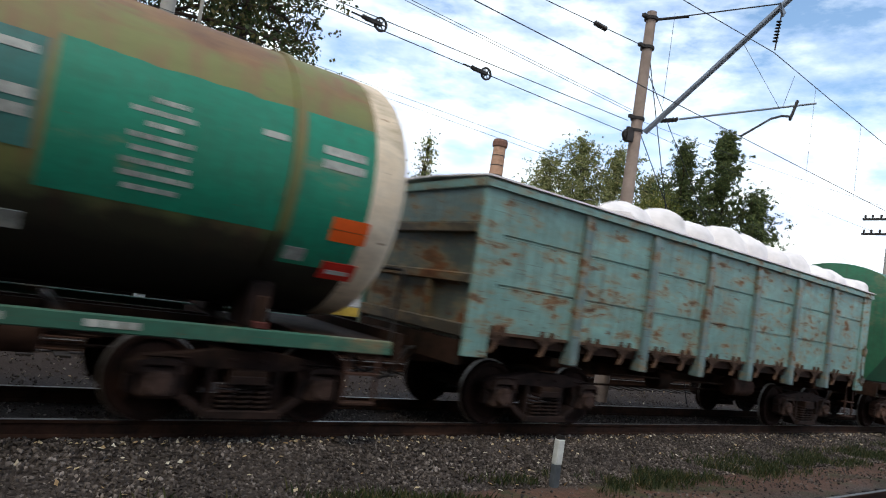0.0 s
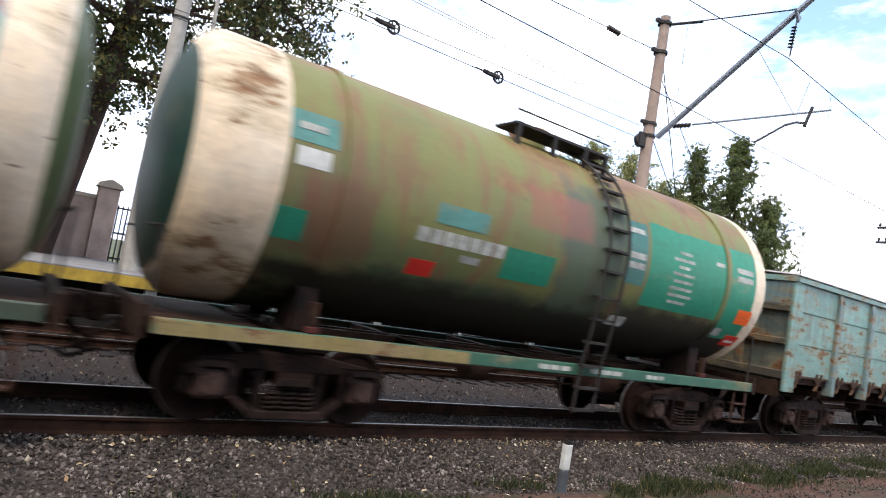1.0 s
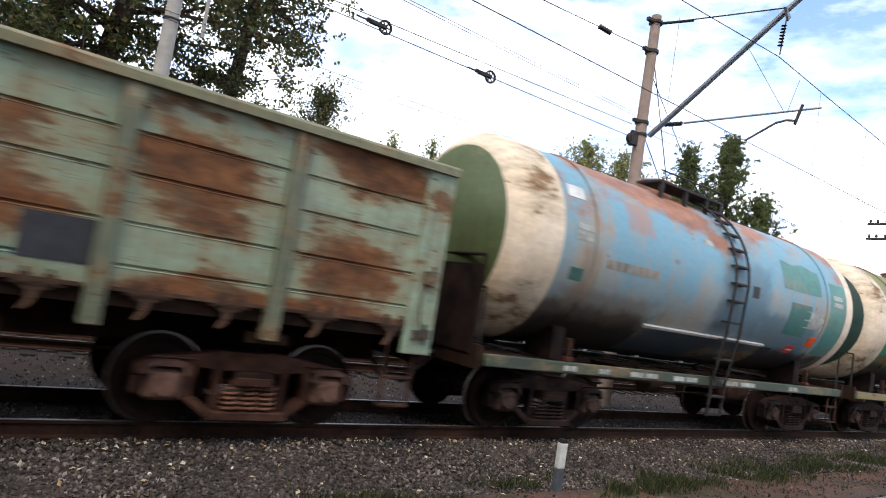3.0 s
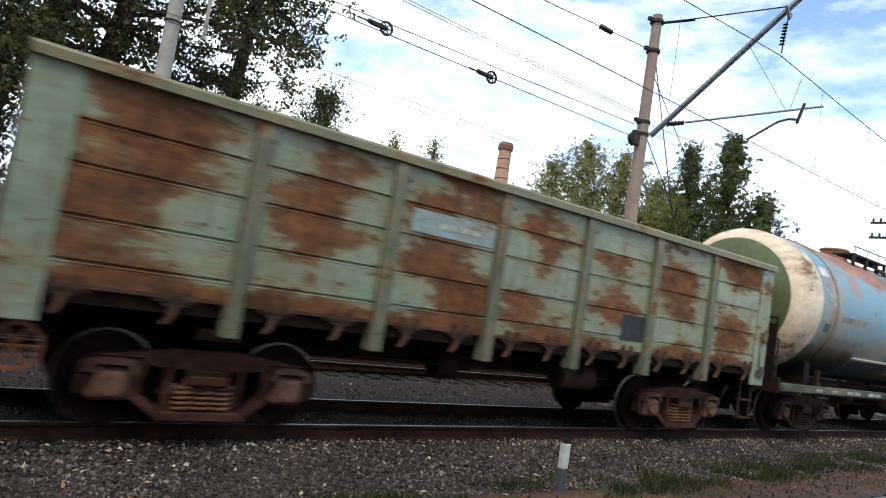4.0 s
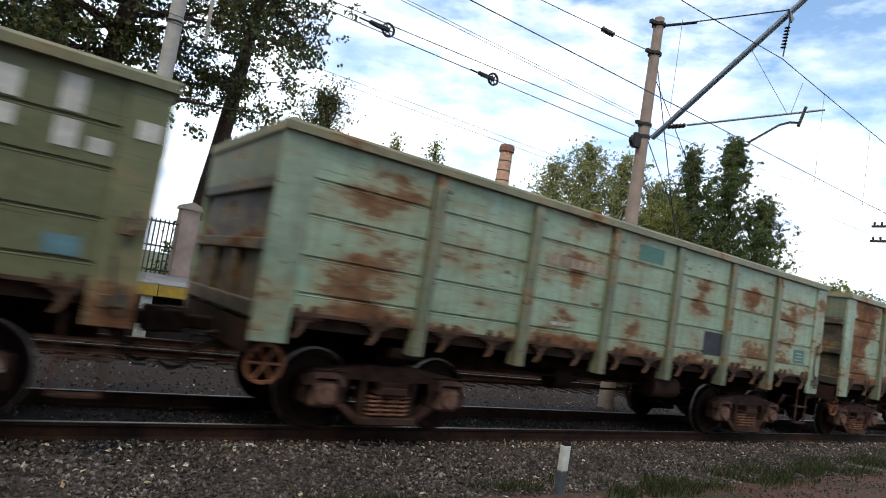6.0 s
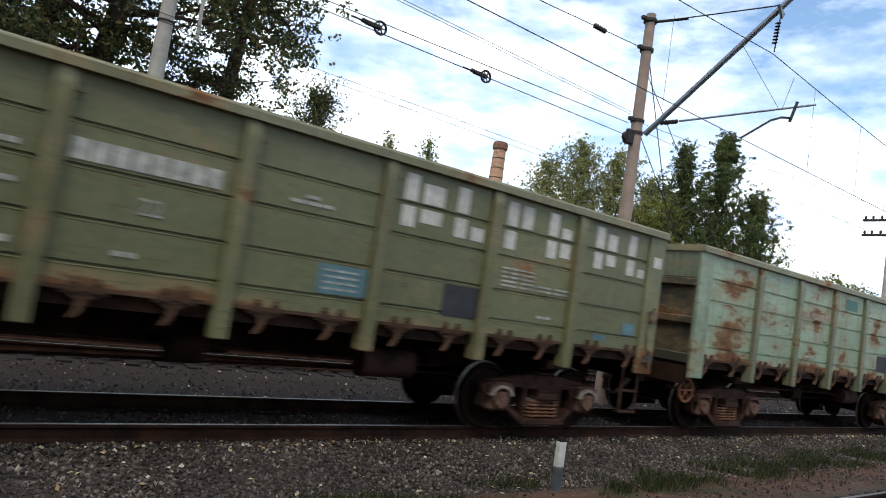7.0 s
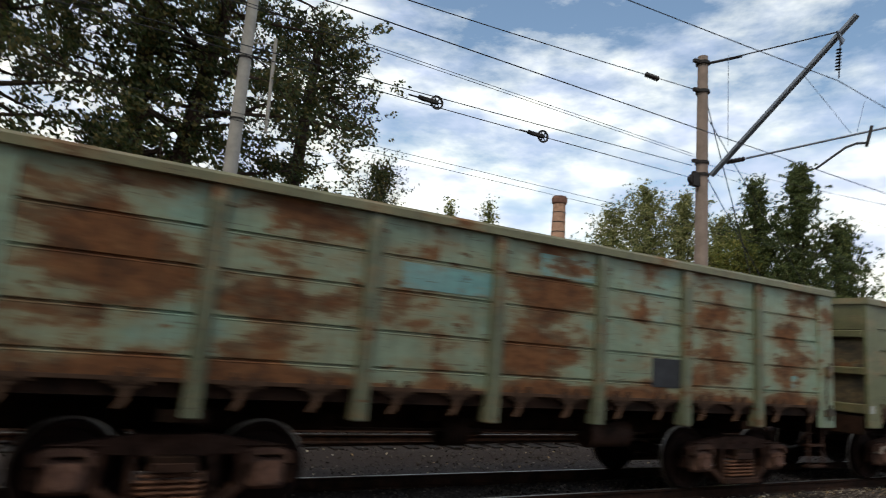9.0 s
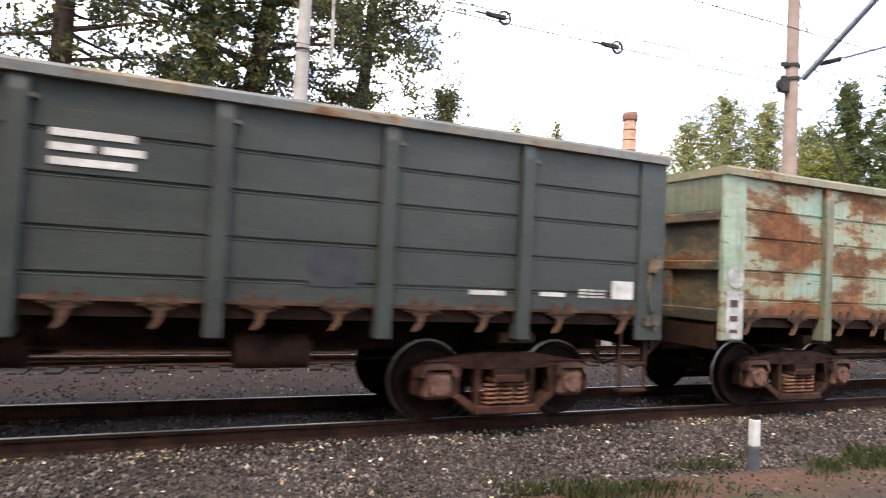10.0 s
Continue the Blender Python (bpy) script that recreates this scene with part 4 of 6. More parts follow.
        a, b = sorted((e * (half - 0.068), e * (half - 0.02)))
        box(bm, a, b, -WALL_Y + 0.034, WALL_Y - 0.034, 2.87, 3.36)
        # darker post paint holds shade as well as dirt up here
        part("upper_end_sheet", bevelled(bm, 0.006), post_m, wagon)
    bm = bmesh.new()
    box(bm, -half + 0.1, half - 0.1, -WALL_Y + 0.06, WALL_Y - 0.06, 1.30, 1.38)
    for x in edges[1:-1]:
        box(bm, x - 0.06, x + 0.06, -WALL_Y + 0.10, WALL_Y - 0.10, 1.06, 1.30)
    part("floor", bm, M["wagon_dark"], wagon, "dark hatch floor")
    underframe(wagon, GON_L, 8.65)
    for e in (-1, 1):
        build_bogie(wagon, e * 4.325, bogie_mat, capped)
    if handwheel:
        bm = bmesh.new()
        lathe(bm, [(-0.02, 0.19), (0.02, 0.19), (0.02, 0.23), (-0.02, 0.23)], "y", (0, 0, 0), 20, True)
        for i in range(3):
            a = math.pi * i / 3
            rod(bm, (-0.2 * math.cos(a), 0, -0.2 * math.sin(a)), (0.2 * math.cos(a), 0, 0.2 * math.sin(a)), 0.018, n=6)
        rod(bm, (0, 0, 0), (0, 0.4, 0), 0.03, n=8)
        part("brake_handwheel", bm, M["rust_orange"], wagon, "rust-red brake handwheel", at=pose(-half + 0.30, -1.28, 0.80))
    return wagon


def decal(wagon, x0, x1, z0, z1, mat, label="", name="painted_field", y=None):
    """A painted field or mark on the near side, laid just proud of the sheet."""
    y = -(WALL_Y + 0.006) if y is None else y
    bm = bmesh.new()
    box(bm, x0, x1, y - 0.002, y + 0.012, z0, z1)
    return part(name, bm, M[mat], wagon, label)


def bars(wagon, x0, x1, z, h, words, mat="white_old", name="lettering_bar", y=None):
    """A line of lettering too small to read, as plain bars."""
    y = -(WALL_Y + 0.008) if y is None else y
    w = (x1 - x0) / words
    for i in range(words):
        bm = bmesh.new()
        box(bm, x0 + i * w, x0 + (i + 0.82) * w, y - 0.003, y + 0.014, z, z + h)
        part(name, bm, M[mat], wagon)


# ---- tank wagons ----
TANK_R, TANK_Z = 1.62, 2.90


def tank_shell(bm, prof, n=64):
    lathe(bm, prof, "x", (0, 0, TANK_Z), n)


def curved_patch(wagon, name, x0, x1, a0, a1, mat, label="", lift=0.005, thick=0.012):
    """A painted field on the shell's near side; angles in degrees up from level."""
    bm = bmesh.new()
    k = max(2, int(abs(a1 - a0) / 5))
    r0, r1 = TANK_R - thick, TANK_R + lift
    cols = []
    for i in range(k + 1):
        a = radians(a0 + (a1 - a0) * i / k)
        c, s = math.cos(a), math.sin(a)
        cols.append([bm.verts.new((x, -r * c, TANK_Z + r * s)) for x, r in ((x0, r0), (x1, r0), (x1, r1), (x0, r1))])
    for a, b in zip(cols, cols[1:]):
        for i in range(4):
            j = (i + 1) % 4
            bm.faces.new((a[i], a[j], b[j], b[i]))
    bm.faces.new(cols[0])
    bm.faces.new(cols[-1][::-1])
    return part(name, bm, M[mat], wagon, label, True)


def stain_patch(wagon, name, x0, x1, a0, a1, mat, jag, label="", lift=0.003):
    """A field on the shell whose upper edge is uneven; angles in degrees up from level."""
    bm = bmesh.new()
    nx, na = max(6, int((x1 - x0) * 10)), 8
    grid = []
    for i in range(nx + 1):
        x = x0 + (x1 - x0) * i / nx
        up = a1 + jag * (noise.noise(Vector((x * 1.9, a0, 1))) + 0.6 * noise.noise(Vector((x * 6.0, a0, 4))))
        col = []
        for j in range(na + 1):
            a = radians(a0 + (up - a0) * j / na)
            col.append(bm.verts.new((x, -(TANK_R + lift) * math.cos(a), TANK_Z + (TANK_R + lift) * math.sin(a))))
        grid.append(col)
    for i in range(nx):
        for j in range(na):
            bm.faces.new((grid[i][j], grid[i + 1][j], grid[i + 1][j + 1], grid[i][j + 1]))
    return part(name, bm, M[mat], wagon, label, True)


def build_tank(label, shell_m, end_m, sill_m, x_at, lx):
    wagon = thing("tank_wagon", label, "freight wagon", pose(x_at, TRACK_Y, 0), "freight train wagons")
    cyl, ring, deep = 5.22, 0.60, 0.50
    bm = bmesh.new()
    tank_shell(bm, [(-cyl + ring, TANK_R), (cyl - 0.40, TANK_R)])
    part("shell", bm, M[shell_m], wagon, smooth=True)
    for e in (-1, 1):
        dish = [(e * (cyl - 0.12 * (e > 0) + deep * math.sin(radians(a))), 0.02 + (TANK_R - 0.02) * math.cos(radians(a)) ** 0.75) for a in (8, 18, 28, 38, 48, 58, 67, 75, 82, 88)]
        bm = bmesh.new()
        if e < 0:
            tank_shell(bm, [(-cyl + ring, TANK_R + 0.004), (-cyl, TANK_R + 0.004)] + [(a, b + 0.004) for a, b in dish[:4]])
        else:
            tank_shell(bm, [(cyl - 0.40, TANK_R + 0.004), (cyl - 0.12, TANK_R + 0.004)] + [(a, b + 0.004) for a, b in dish[:3]])
        part("end_ring", bm, M["cream"], wagon, "cream painted band round the tank end", True)
        bm = bmesh.new()
        tank_shell(bm, dish[3 if e < 0 else 2:])
        part("tank_end", bm, M[end_m], wagon, "dished tank end", True)
    for x in (-3.87, 3.87):
        bm = bmesh.new()
        n = 44
        rows = []
        for i in range(n + 1):
            a = radians(-42 + 264 * i / n)
            c, s = math.cos(a), math.sin(a)
            rows.append([bm.verts.new((x + dx, -r * c, TANK_Z + r * s)) for dx, r in ((-0.06, TANK_R), (-0.06, TANK_R + 0.03), (0.06, TANK_R + 0.03), (0.06, TANK_R))])
        for a, b in zip(rows, rows[1:]):
            for i in range(4):
                j = (i + 1) % 4
                bm.faces.new((a[i], a[j], b[j], b[i]))
        bm.faces.new(rows[0])
        bm.faces.new(rows[-1])
        part("tank_strap", bm, M[shell_m], wagon, smooth=True)
        for s in (-1, 1):
            bm = bmesh.new()
            box(bm, x - 0.05, x + 0.05, *sorted((s * 1.27, s * 1.36)), 1.14, 1.50)
            anchor = part("strap_anchor", bevelled(bm, 0.012), M["wagon_dark"], wagon, "dark strap anchor")
            bm = bmesh.new()
            box(bm, x - 0.08, x + 0.08, *sorted((s * 1.28, s * 1.38)), 1.14, 1.22)
            part("nut", bevelled(bm, 0.012), M["strap_red"], anchor, "red painted nut")
    for x in (-3.9, 3.9):
        for s in (-1, 1):
            bm = bmesh.new()
            prism_x(bm, [(s * 1.10, 1.14), (s * 1.10, 1.62), (s * 1.04, 1.66), (s * 0.8, 1.49), (s * 0.5, 1.36), (s * 0.5, 1.14)], x - 0.13, x + 0.13)
            part("saddle", bm, M["bogie_black"], wagon, "dark steel saddle under the tank")
    # side sills
    for s in (-1, 1):
        bm = bmesh.new()
        y0, y1 = sorted((s * 1.40, s * 1.30))
        prism(bm, [(-5.55, 0.97), (5.55, 0.97), (5.55, 1.14), (-5.55, 1.14)], y0, y1)
        part("side_sill", bevelled(bm, 0.012), M[sill_m], wagon)
        part("step_ladder", shared("steps_tank", lambda: step_ladder_mesh(0.42, 1.1, 0.36)), parent=wagon, at=pose(s * -5.2, s * 1.36, 0, 0, 0, 0 if s < 0 else 180))
    for e in (-1, 1):
        bm = bmesh.new()
        a, b = sorted((e * 5.65, e * 4.4))
        box(bm, a, b, -1.30, 1.30, 1.04, 1.13)
        part("end_deck", bm, M["wagon_dark"], wagon, "dark end deck")
        bm = bmesh.new()
        for y in (-1.25, 1.25):
            tube(bm, [(e * 5.6, y, 1.1), (e * 5.62, y, 2.05)], 0.02)
        tube(bm, [(e * 5.62, -1.25, 2.05), (e * 5.62, 1.25, 2.05)], 0.02)
        part("end_rail", bm, M["dark_iron"], wagon)
    for x in (-2.0, 0.0, 2.0):
        bm = bmesh.new()
        box(bm, x - 0.07, x + 0.07, -1.30, 1.30, 0.96, 1.12)
        part("cross_member", bm, M["wagon_dark"], wagon)
    underframe(wagon, 11.4, 7.8)
    for e in (-1, 1):
        build_bogie(wagon, e * 3.9, "bogie_black")
    # ladder, hatch and platform
    top, out = TANK_Z + TANK_R, TANK_R + 0.10
    for s in (-1, 1):
        arc = [(out * math.cos(radians(a)), TANK_Z + out * math.sin(radians(a))) for a in range(0, 76, 6)]
        lad = bmesh.new()
        for x in (lx - 0.22, lx + 0.22):
            tube(lad, [(x, s * y, z) for y, z in [(1.46, 0.42), (1.50, 1.10), (1.66, 2.0)] + arc], 0.026)
        lad = part("ladder", lad, M["dark_iron"], wagon, "dark side ladder over the shell")
        rungs = [(1.46 + 0.09 * (z - 0.42), z) for z in (0.46, 0.80, 1.14, 1.50, 1.86, 2.2)]
        rungs += [(out * math.cos(radians(a)), TANK_Z + out * math.sin(radians(a))) for a in range(-10, 76, 11)]
        for y, z in rungs:
            bm = bmesh.new()
            box(bm, lx - 0.23, lx + 0.23, *sorted((s * (y - 0.09), s * (y + 0.03))), z - 0.018, z + 0.018)
            part("rung", bm, M["dark_iron"], lad)
    for s in (-1, 1):
        bm = bmesh.new()
        y0, y1 = sorted((s * 0.40, s * 0.92))
        box(bm, lx - 1.75, lx + 0.35, y0, y1, top + 0.02, top + 0.06)
        walkway = part("walkway", bm, M["dark_iron"], wagon, "steel walkway on top of the tank")
        for x in (lx - 1.65, lx - 0.9, lx - 0.2, lx + 0.3):
            bm = bmesh.new()
            box(bm, x - 0.03, x + 0.03, *sorted((s * 0.84, s * 0.92)), top - 0.42, top + 0.02)
            tube(bm, [(x, s * 0.9, top + 0.04), (x, s * 0.9, top + 0.24)], 0.014)
            part("stanchion", bm, M["dark_iron"], walkway)
        bm = bmesh.new()
        tube(bm, [(lx - 1.75, s * 0.9, top + 0.24), (lx + 0.35, s * 0.9, top + 0.24)], 0.014)
        part("handrail", bm, M["dark_iron"], walkway)
    bm = bmesh.new()
    lathe(bm, [(top - 0.1, 0.34), (top + 0.22, 0.34), (top + 0.26, 0.38), (top + 0.30, 0.36), (top + 0.34, 0.1)], "z", (lx - 0.7, 0, 0), 20)
    part("manhole", bm, M[shell_m], wagon, smooth=True)
    return wagon


# ---- the train ----
SPEED = 8.116
CENTRE = 6.87          # the olive gondola at 7.5 s
GON, TNK = 13.92, 12.02


def at_start(x):
    return x - SPEED * 7.5


def mark_tank_green(w):
    stain_patch(w, "painted_field", 1.58, 3.80, -25, 24.5, "tank_green", 2.2, "bright green lettered field", 0.006)
    curved_patch(w, "painted_field", 3.94, 4.81, -38, 25, "tank_green", "bright green field at the end")
    curved_patch(w, "painted_field", -1.40, -0.48, -26, -10, "tank_green", "bright green field")
    curved_patch(w, "painted_field", -4.62, -4.05, 11, 24, "tank_teal", "teal lettered field")
    curved_patch(w, "painted_field", -4.62, -4.25, -28, -15, "tank_green")
    curved_patch(w, "painted_field", -2.62, -1.80, -7, 2, "tank_teal", "faded teal field")
    curved_patch(w, "painted_field", 1.03, 1.50, -14, 22, "tank_green_dull")
    lines = ((2.38, 2.70), (2.22, 2.84), (2.36, 2.72), (2.22, 2.80), (2.26, 2.78), (2.20, 2.86), (2.20, 2.84), (2.26, 2.74))
    for i, (x0, x1) in enumerate(lines):
        x = x0
        while x < x1 - 0.05:
            end = min(x1, x + random.uniform(0.08, 0.22))
            curved_patch(w, "lettering_bar", x, end, 10.2 - 4.3 * i, 12.0 - 4.3 * i, "white_old", lift=0.010)
            x = end + 0.025
    curved_patch(w, "lettering_bar", 3.46, 3.72, 9.5, 12, "white_old", lift=0.010)
    for a in (9, 3.5):
        curved_patch(w, "lettering_bar", 4.16, 4.68, a, a + 3.5, "white_old", lift=0.010)
    curved_patch(w, "lettering_bar", 1.06, 1.42, 15, 18, "white_old", lift=0.010)
    for a in (-5, 0.5):
        curved_patch(w, "lettering_bar", 1.08, 1.45, a, a + 3.5, "white_old", lift=0.010)
    for i in range(7):
        curved_patch(w, "number_bar", -2.84 + 0.205 * i, -2.67 + 0.205 * i, -16.5, -10, "white_old", "worn white wagon number" if i == 0 else "")
    curved_patch(w, "lettering_bar", -4.52, -4.2, 16, 19, "white_old", lift=0.010)
    curved_patch(w, "lettering_bar", -4.52, -4.12, 1.5, 9, "white")
    curved_patch(w, "lettering_bar", -2.1, -1.8, -22.5, -19, "white_old")
    curved_patch(w, "hazard_sign", -2.82, -2.44, -33, -25, "red", "red hazard mark")
    for a in (-24.5, -19.3):
        curved_patch(w, "hazard_plate", 4.42, 4.88, a, a + 4.9, "orange", "orange hazard plate", lift=0.012)
    curved_patch(w, "hazard_sign", 4.48, 4.92, -43, -34, "red", "red hazard diamond", lift=0.012)
    curved_patch(w, "lettering_bar", 4.56, 4.84, -40, -38, "white", lift=0.016)
    curved_patch(w, "lettering_bar", 1.15, 1.55, -42, -35, "white_old", lift=0.010)
    curved_patch(w, "lettering_bar", 3.98, 4.22, -36, -30, "white_old", lift=0.010)
    for a, b in ((-0.3, 0.4), (0.8, 1.6), (2.2, 2.7)):
        bars(w, a, b, 1.02, 0.07, 3, "white_old", y=-1.405)
    bm = bmesh.new()
    box(bm, -5.5, -1.6, -1.405, -1.395, 0.98, 1.13)
    part("sill_paint", bm, M["yellow_dull"], w, "dull yellow paint on the sill")


def mark_tank_blue(w):
    curved_patch(w, "painted_field", 0.72, 1.08, -55, -49.5, "rust_pale", "pinkish repair patch")
    stain_patch(w, "painted_field", 1.90, 3.55, 8, 29, "tank_teal", 2, "teal paint field", 0.006)
    curved_patch(w, "painted_field", 2.25, 3.15, -26, -1, "tank_green_dull", "dull green repair field")
    curved_patch(w, "painted_field", 2.95, 3.80, -18, -5, "white_old", "greyish white field")
    curved_patch(w, "painted_field", 3.94, 4.81, -40, 22, "tank_teal")
    curved_patch(w, "painted_field", -2.1, 1.95, -68, -39, "tank_navy", "dark navy stained field")
    curved_patch(w, "painted_field", 1.98, 2.40, -49, -40, "plate_dark", "black painted field")
    curved_patch(w, "gutter", -2.1, 1.9, -39, -37.2, "white_mark", "white painted gutter", lift=0.05)
    for a in (-33, -28.6):
        curved_patch(w, "hazard_plate", 3.50, 3.80, a, a + 4.2, "orange", "orange hazard plate", lift=0.012)
    curved_patch(w, "hazard_sign", 2.86, 3.20, -42, -35, "red", "red hazard diamond")
    curved_patch(w, "lettering_bar", 2.92, 3.14, -39.5, -38, "white", lift=0.010)
    curved_patch(w, "lettering_bar", -4.48, -4.12, 26, 34, "white", "bright white label")
    curved_patch(w, "lettering_bar", -4.36, -3.98, 3, 7, "white_old")
    curved_patch(w, "lettering_bar", -4.36, -3.98, 8.5, 12, "white_old")
    curved_patch(w, "painted_field", -4.36, -4.08, -19, -12, "tank_green_dull")
    for i in range(7):
        curved_patch(w, "number_bar", -3.6 + 0.19 * i, -3.46 + 0.19 * i, -8.5, -3.5, "rust_pale", "faded wagon number" if i == 0 else "")
    for a in (9, 3.5):
        curved_patch(w, "lettering_bar", 4.16, 4.62, a, a + 3.5, "white_old", lift=0.010)
    curved_patch(w, "painted_field", 0.68, 0.92, -5, 3, "plate_dark")
    curved_patch(w, "lettering_bar", -0.95, -0.65, 22, 26, "white_old")
    for a, b in ((-4.0, -3.7), (-3.2, -2.9), (-2.4, -1.6), (-1.2, -0.4), (0.4, 1.7), (3.0, 3.4)):
        bars(w, a, b, 1.01, 0.08, 2, "white_old", y=-1.405)


M["yellow_dull"] = paint("dull_yellow_sill_paint", (0.26, 0.20, 0.07), (0.30, 0.24, 0.10), 0.4, 31.0, 1.6)
M["tank_green_dull"] = paint("dull_green_paint", (0.035, 0.165, 0.14), (0.06, 0.20, 0.17), 0.1, 32.0, 1.0, scuffs=0.0)
M["tank_navy"] = paint("stained_navy_paint", (0.026, 0.055, 0.080), (0.045, 0.085, 0.11), 0.25, 33.0, 1.0, 0.45, scuffs=0.0)
M["strap_red"] = plain("rust_red_iron", (0.09, 0.02, 0.014), 0.7, 0, 0.4, 6)
M["rust_pale"] = plain("rusty_lettering", (0.33, 0.265, 0.20), 0.85, 0, 0.4, 6)


def stencil(w, x0=1.9, x1=2.55, z0=1.59, z1=2.0):
    decal(w, x0, x1, z0, z1, "plate_dark", "dark stencil field")


def mark_gondola_a(w):
    stencil(w)
    decal(w, -2.30, -0.95, 2.57, 2.86, "pale_field", "pale blue-grey touched-up patch")
    bars(w, -1.9, -1.2, 2.68, 0.07, 4)


def mark_gondola_b(w):
    stencil(w)
    decal(w, -0.21, 0.43, 2.97, 3.22, "teal_field", "teal stencil field")
    decal(w, 5.25, 5.7, 1.68, 1.95, "teal_field", "small teal stencil field")
    for z in (1.72, 1.79, 1.86):
        bars(w, 5.32, 5.62, z, 0.025, 2, "white_old", y=-(WALL_Y + 0.012))
    bars(w, -2.3, -0.95, 2.57, 0.15, 8, "rust_pale")
    bars(w, -2.0, -1.5, 1.70, 0.05, 4)


def mark_gondola_c(w):
    # the company's name as plain white blocks, broken at the pressed groove
    for x0, x1, lo, hi in ((1.10, 1.70, 2.70, 3.20), (1.92, 2.42, 2.62, 2.80), (2.80, 3.28, 2.95, 3.27), (3.62, 4.10, 2.66, 3.10), (4.66, 5.16, 2.70, 3.20), (5.46, 5.92, 2.62, 2.76)):
        y = -(WALL_Y + 0.006)
        for a, b, z0, z1 in ((x0, x0 + 0.19, 2.62, 3.28), (x0 + 0.28, x1, lo, hi)):
            bm = bmesh.new()
            for c, d in ((z0, min(z1, 2.876)), (max(z0, 2.945), z1)):
                if d > c:
                    box(bm, a, b, y - 0.002, y + 0.012, c, d)
            part("company_mark", bm, M["white_mark"], w, "plain white painted bar")
    decal(w, 6.12, 6.32, 2.84, 3.02, "white_mark", y=-(WALL_Y + 0.041))
    bars(w, -2.43, -1.05, 2.56, 0.20, 8, "white_old", "number_bar")
    bars(w, -5.47, -4.90, 3.03, 0.14, 4, "white_old")
    for z in (2.64, 2.72):
        bars(w, -5.44, -4.85, z, 0.05, 2, "white_old")
    for x0, x1, z in ((-4.05, -3.8, 2.60), (-3.05, -2.8, 2.58), (-2.98, -2.78, 2.25), (-1.95, -1.72, 1.74)):
        bars(w, x0, x1, z, 0.05, 2)
    bars(w, -3.4, -2.72, 1.73, 0.06, 3)
    bars(w, -0.32, 0.22, 2.61, 0.04, 3)
    bars(w, -0.15, 0.05, 2.68, 0.04, 1)
    decal(w, 0.13, 0.77, 1.665, 2.0, "blue_field", "pale blue lettered field")
    for i in range(4):
        bars(w, 0.2, 0.68, 1.71 + 0.07 * i, 0.025, 3, "white_old", y=-(WALL_Y + 0.012))
    stencil(w)
    for i in range(5):
        bars(w, 2.84, 3.5 + 0.75 * (i < 2), 2.10 + 0.06 * i, 0.025, 4, "white_old")
    bars(w, 3.6, 3.9, 1.72, 0.04, 2)
    decal(w, 4.85, 5.15, 1.52, 1.60, "blue_field")
    decal(w, 5.55, 5.85, 1.66, 1.84, "blue_field")
    decal(w, -6.38, -6.22, 1.32, 1.46, "white_old", y=-(WALL_Y + 0.041))
    # the painted figures under the number
    cu = bpy.data.curves.new("painted_figures", "FONT")
    cu.body, cu.size, cu.extrude = "22", 0.24, 0.003
    cu.materials.append(M["white_old"])
    ob = new("painted_figures", cu)
    ob.parent = w
    ob.matrix_basis = pose(-1.81, -(WALL_Y + 0.008), 2.16, 90, 0, 0)
    ob["label"] = "white painted figures 22"


def mark_gondola_d(w):
    stencil(w)
    decal(w, -2.2, -0.95, 2.56, 2.86, "sky_field", "light blue touched-up patch")
    decal(w, -0.20, 0.74, 2.95, 3.24, "sky_field")
    y = -(WALL_Y + 0.041)
    decal(w, -6.30, -5.99, 1.08, 1.74, "white_old", "whitewashed lettering field", y=y)
    for z, h in ((1.52, 0.10), (1.32, 0.08), (1.16, 0.05)):
        bars(w, -6.24, -6.06, z, h, 1, "rust_dark", y=y - 0.004)
    bm = bmesh.new()
    lathe(bm, [(y - 0.004, 0.15), (y + 0.006, 0.15)], "y", (-6.14, 0, 1.93), 18)
    part("painted_disc", bm, M["white_old"], w, "round whitewashed mark")
    bm = bmesh.new()
    y = -(WALL_Y + 0.006)
    lathe(bm, [(y - 0.002, 0.11), (y + 0.01, 0.11)], "y", (5.3, 0, 1.80), 14)
    part("paint_spot", bm, M["sky_field"], w, "turquoise paint spot")


def mark_gondola_e(w):
    for i in range(3):
        bars(w, -0.60, 0.24, 2.85 - 0.13 * i, 0.07, 1 + i % 2, "white_mark")
    stencil(w, 1.74, 2.27)
    bars(w, 3.60, 4.15, 1.565, 0.055, 1, "white_mark")
    bars(w, 4.54, 4.96, 1.575, 0.05, 1, "white_mark")
    for i in range(3):
        bars(w, 5.10, 5.51, 1.575 + 0.04 * i, 0.025, 3, "white_old")
    decal(w, 5.59, 5.92, 1.57, 1.80, "white_mark", "small pale pinkish plate", y=-(WALL_Y + 0.010))


M["white_mark"] = plain("worn_white_mark", (0.55, 0.53, 0.48), 0.75, 0, 0.3, 9)
M["rust_dark"] = plain("dark_lettering", (0.08, 0.05, 0.045), 0.85, 0, 0.3, 6)


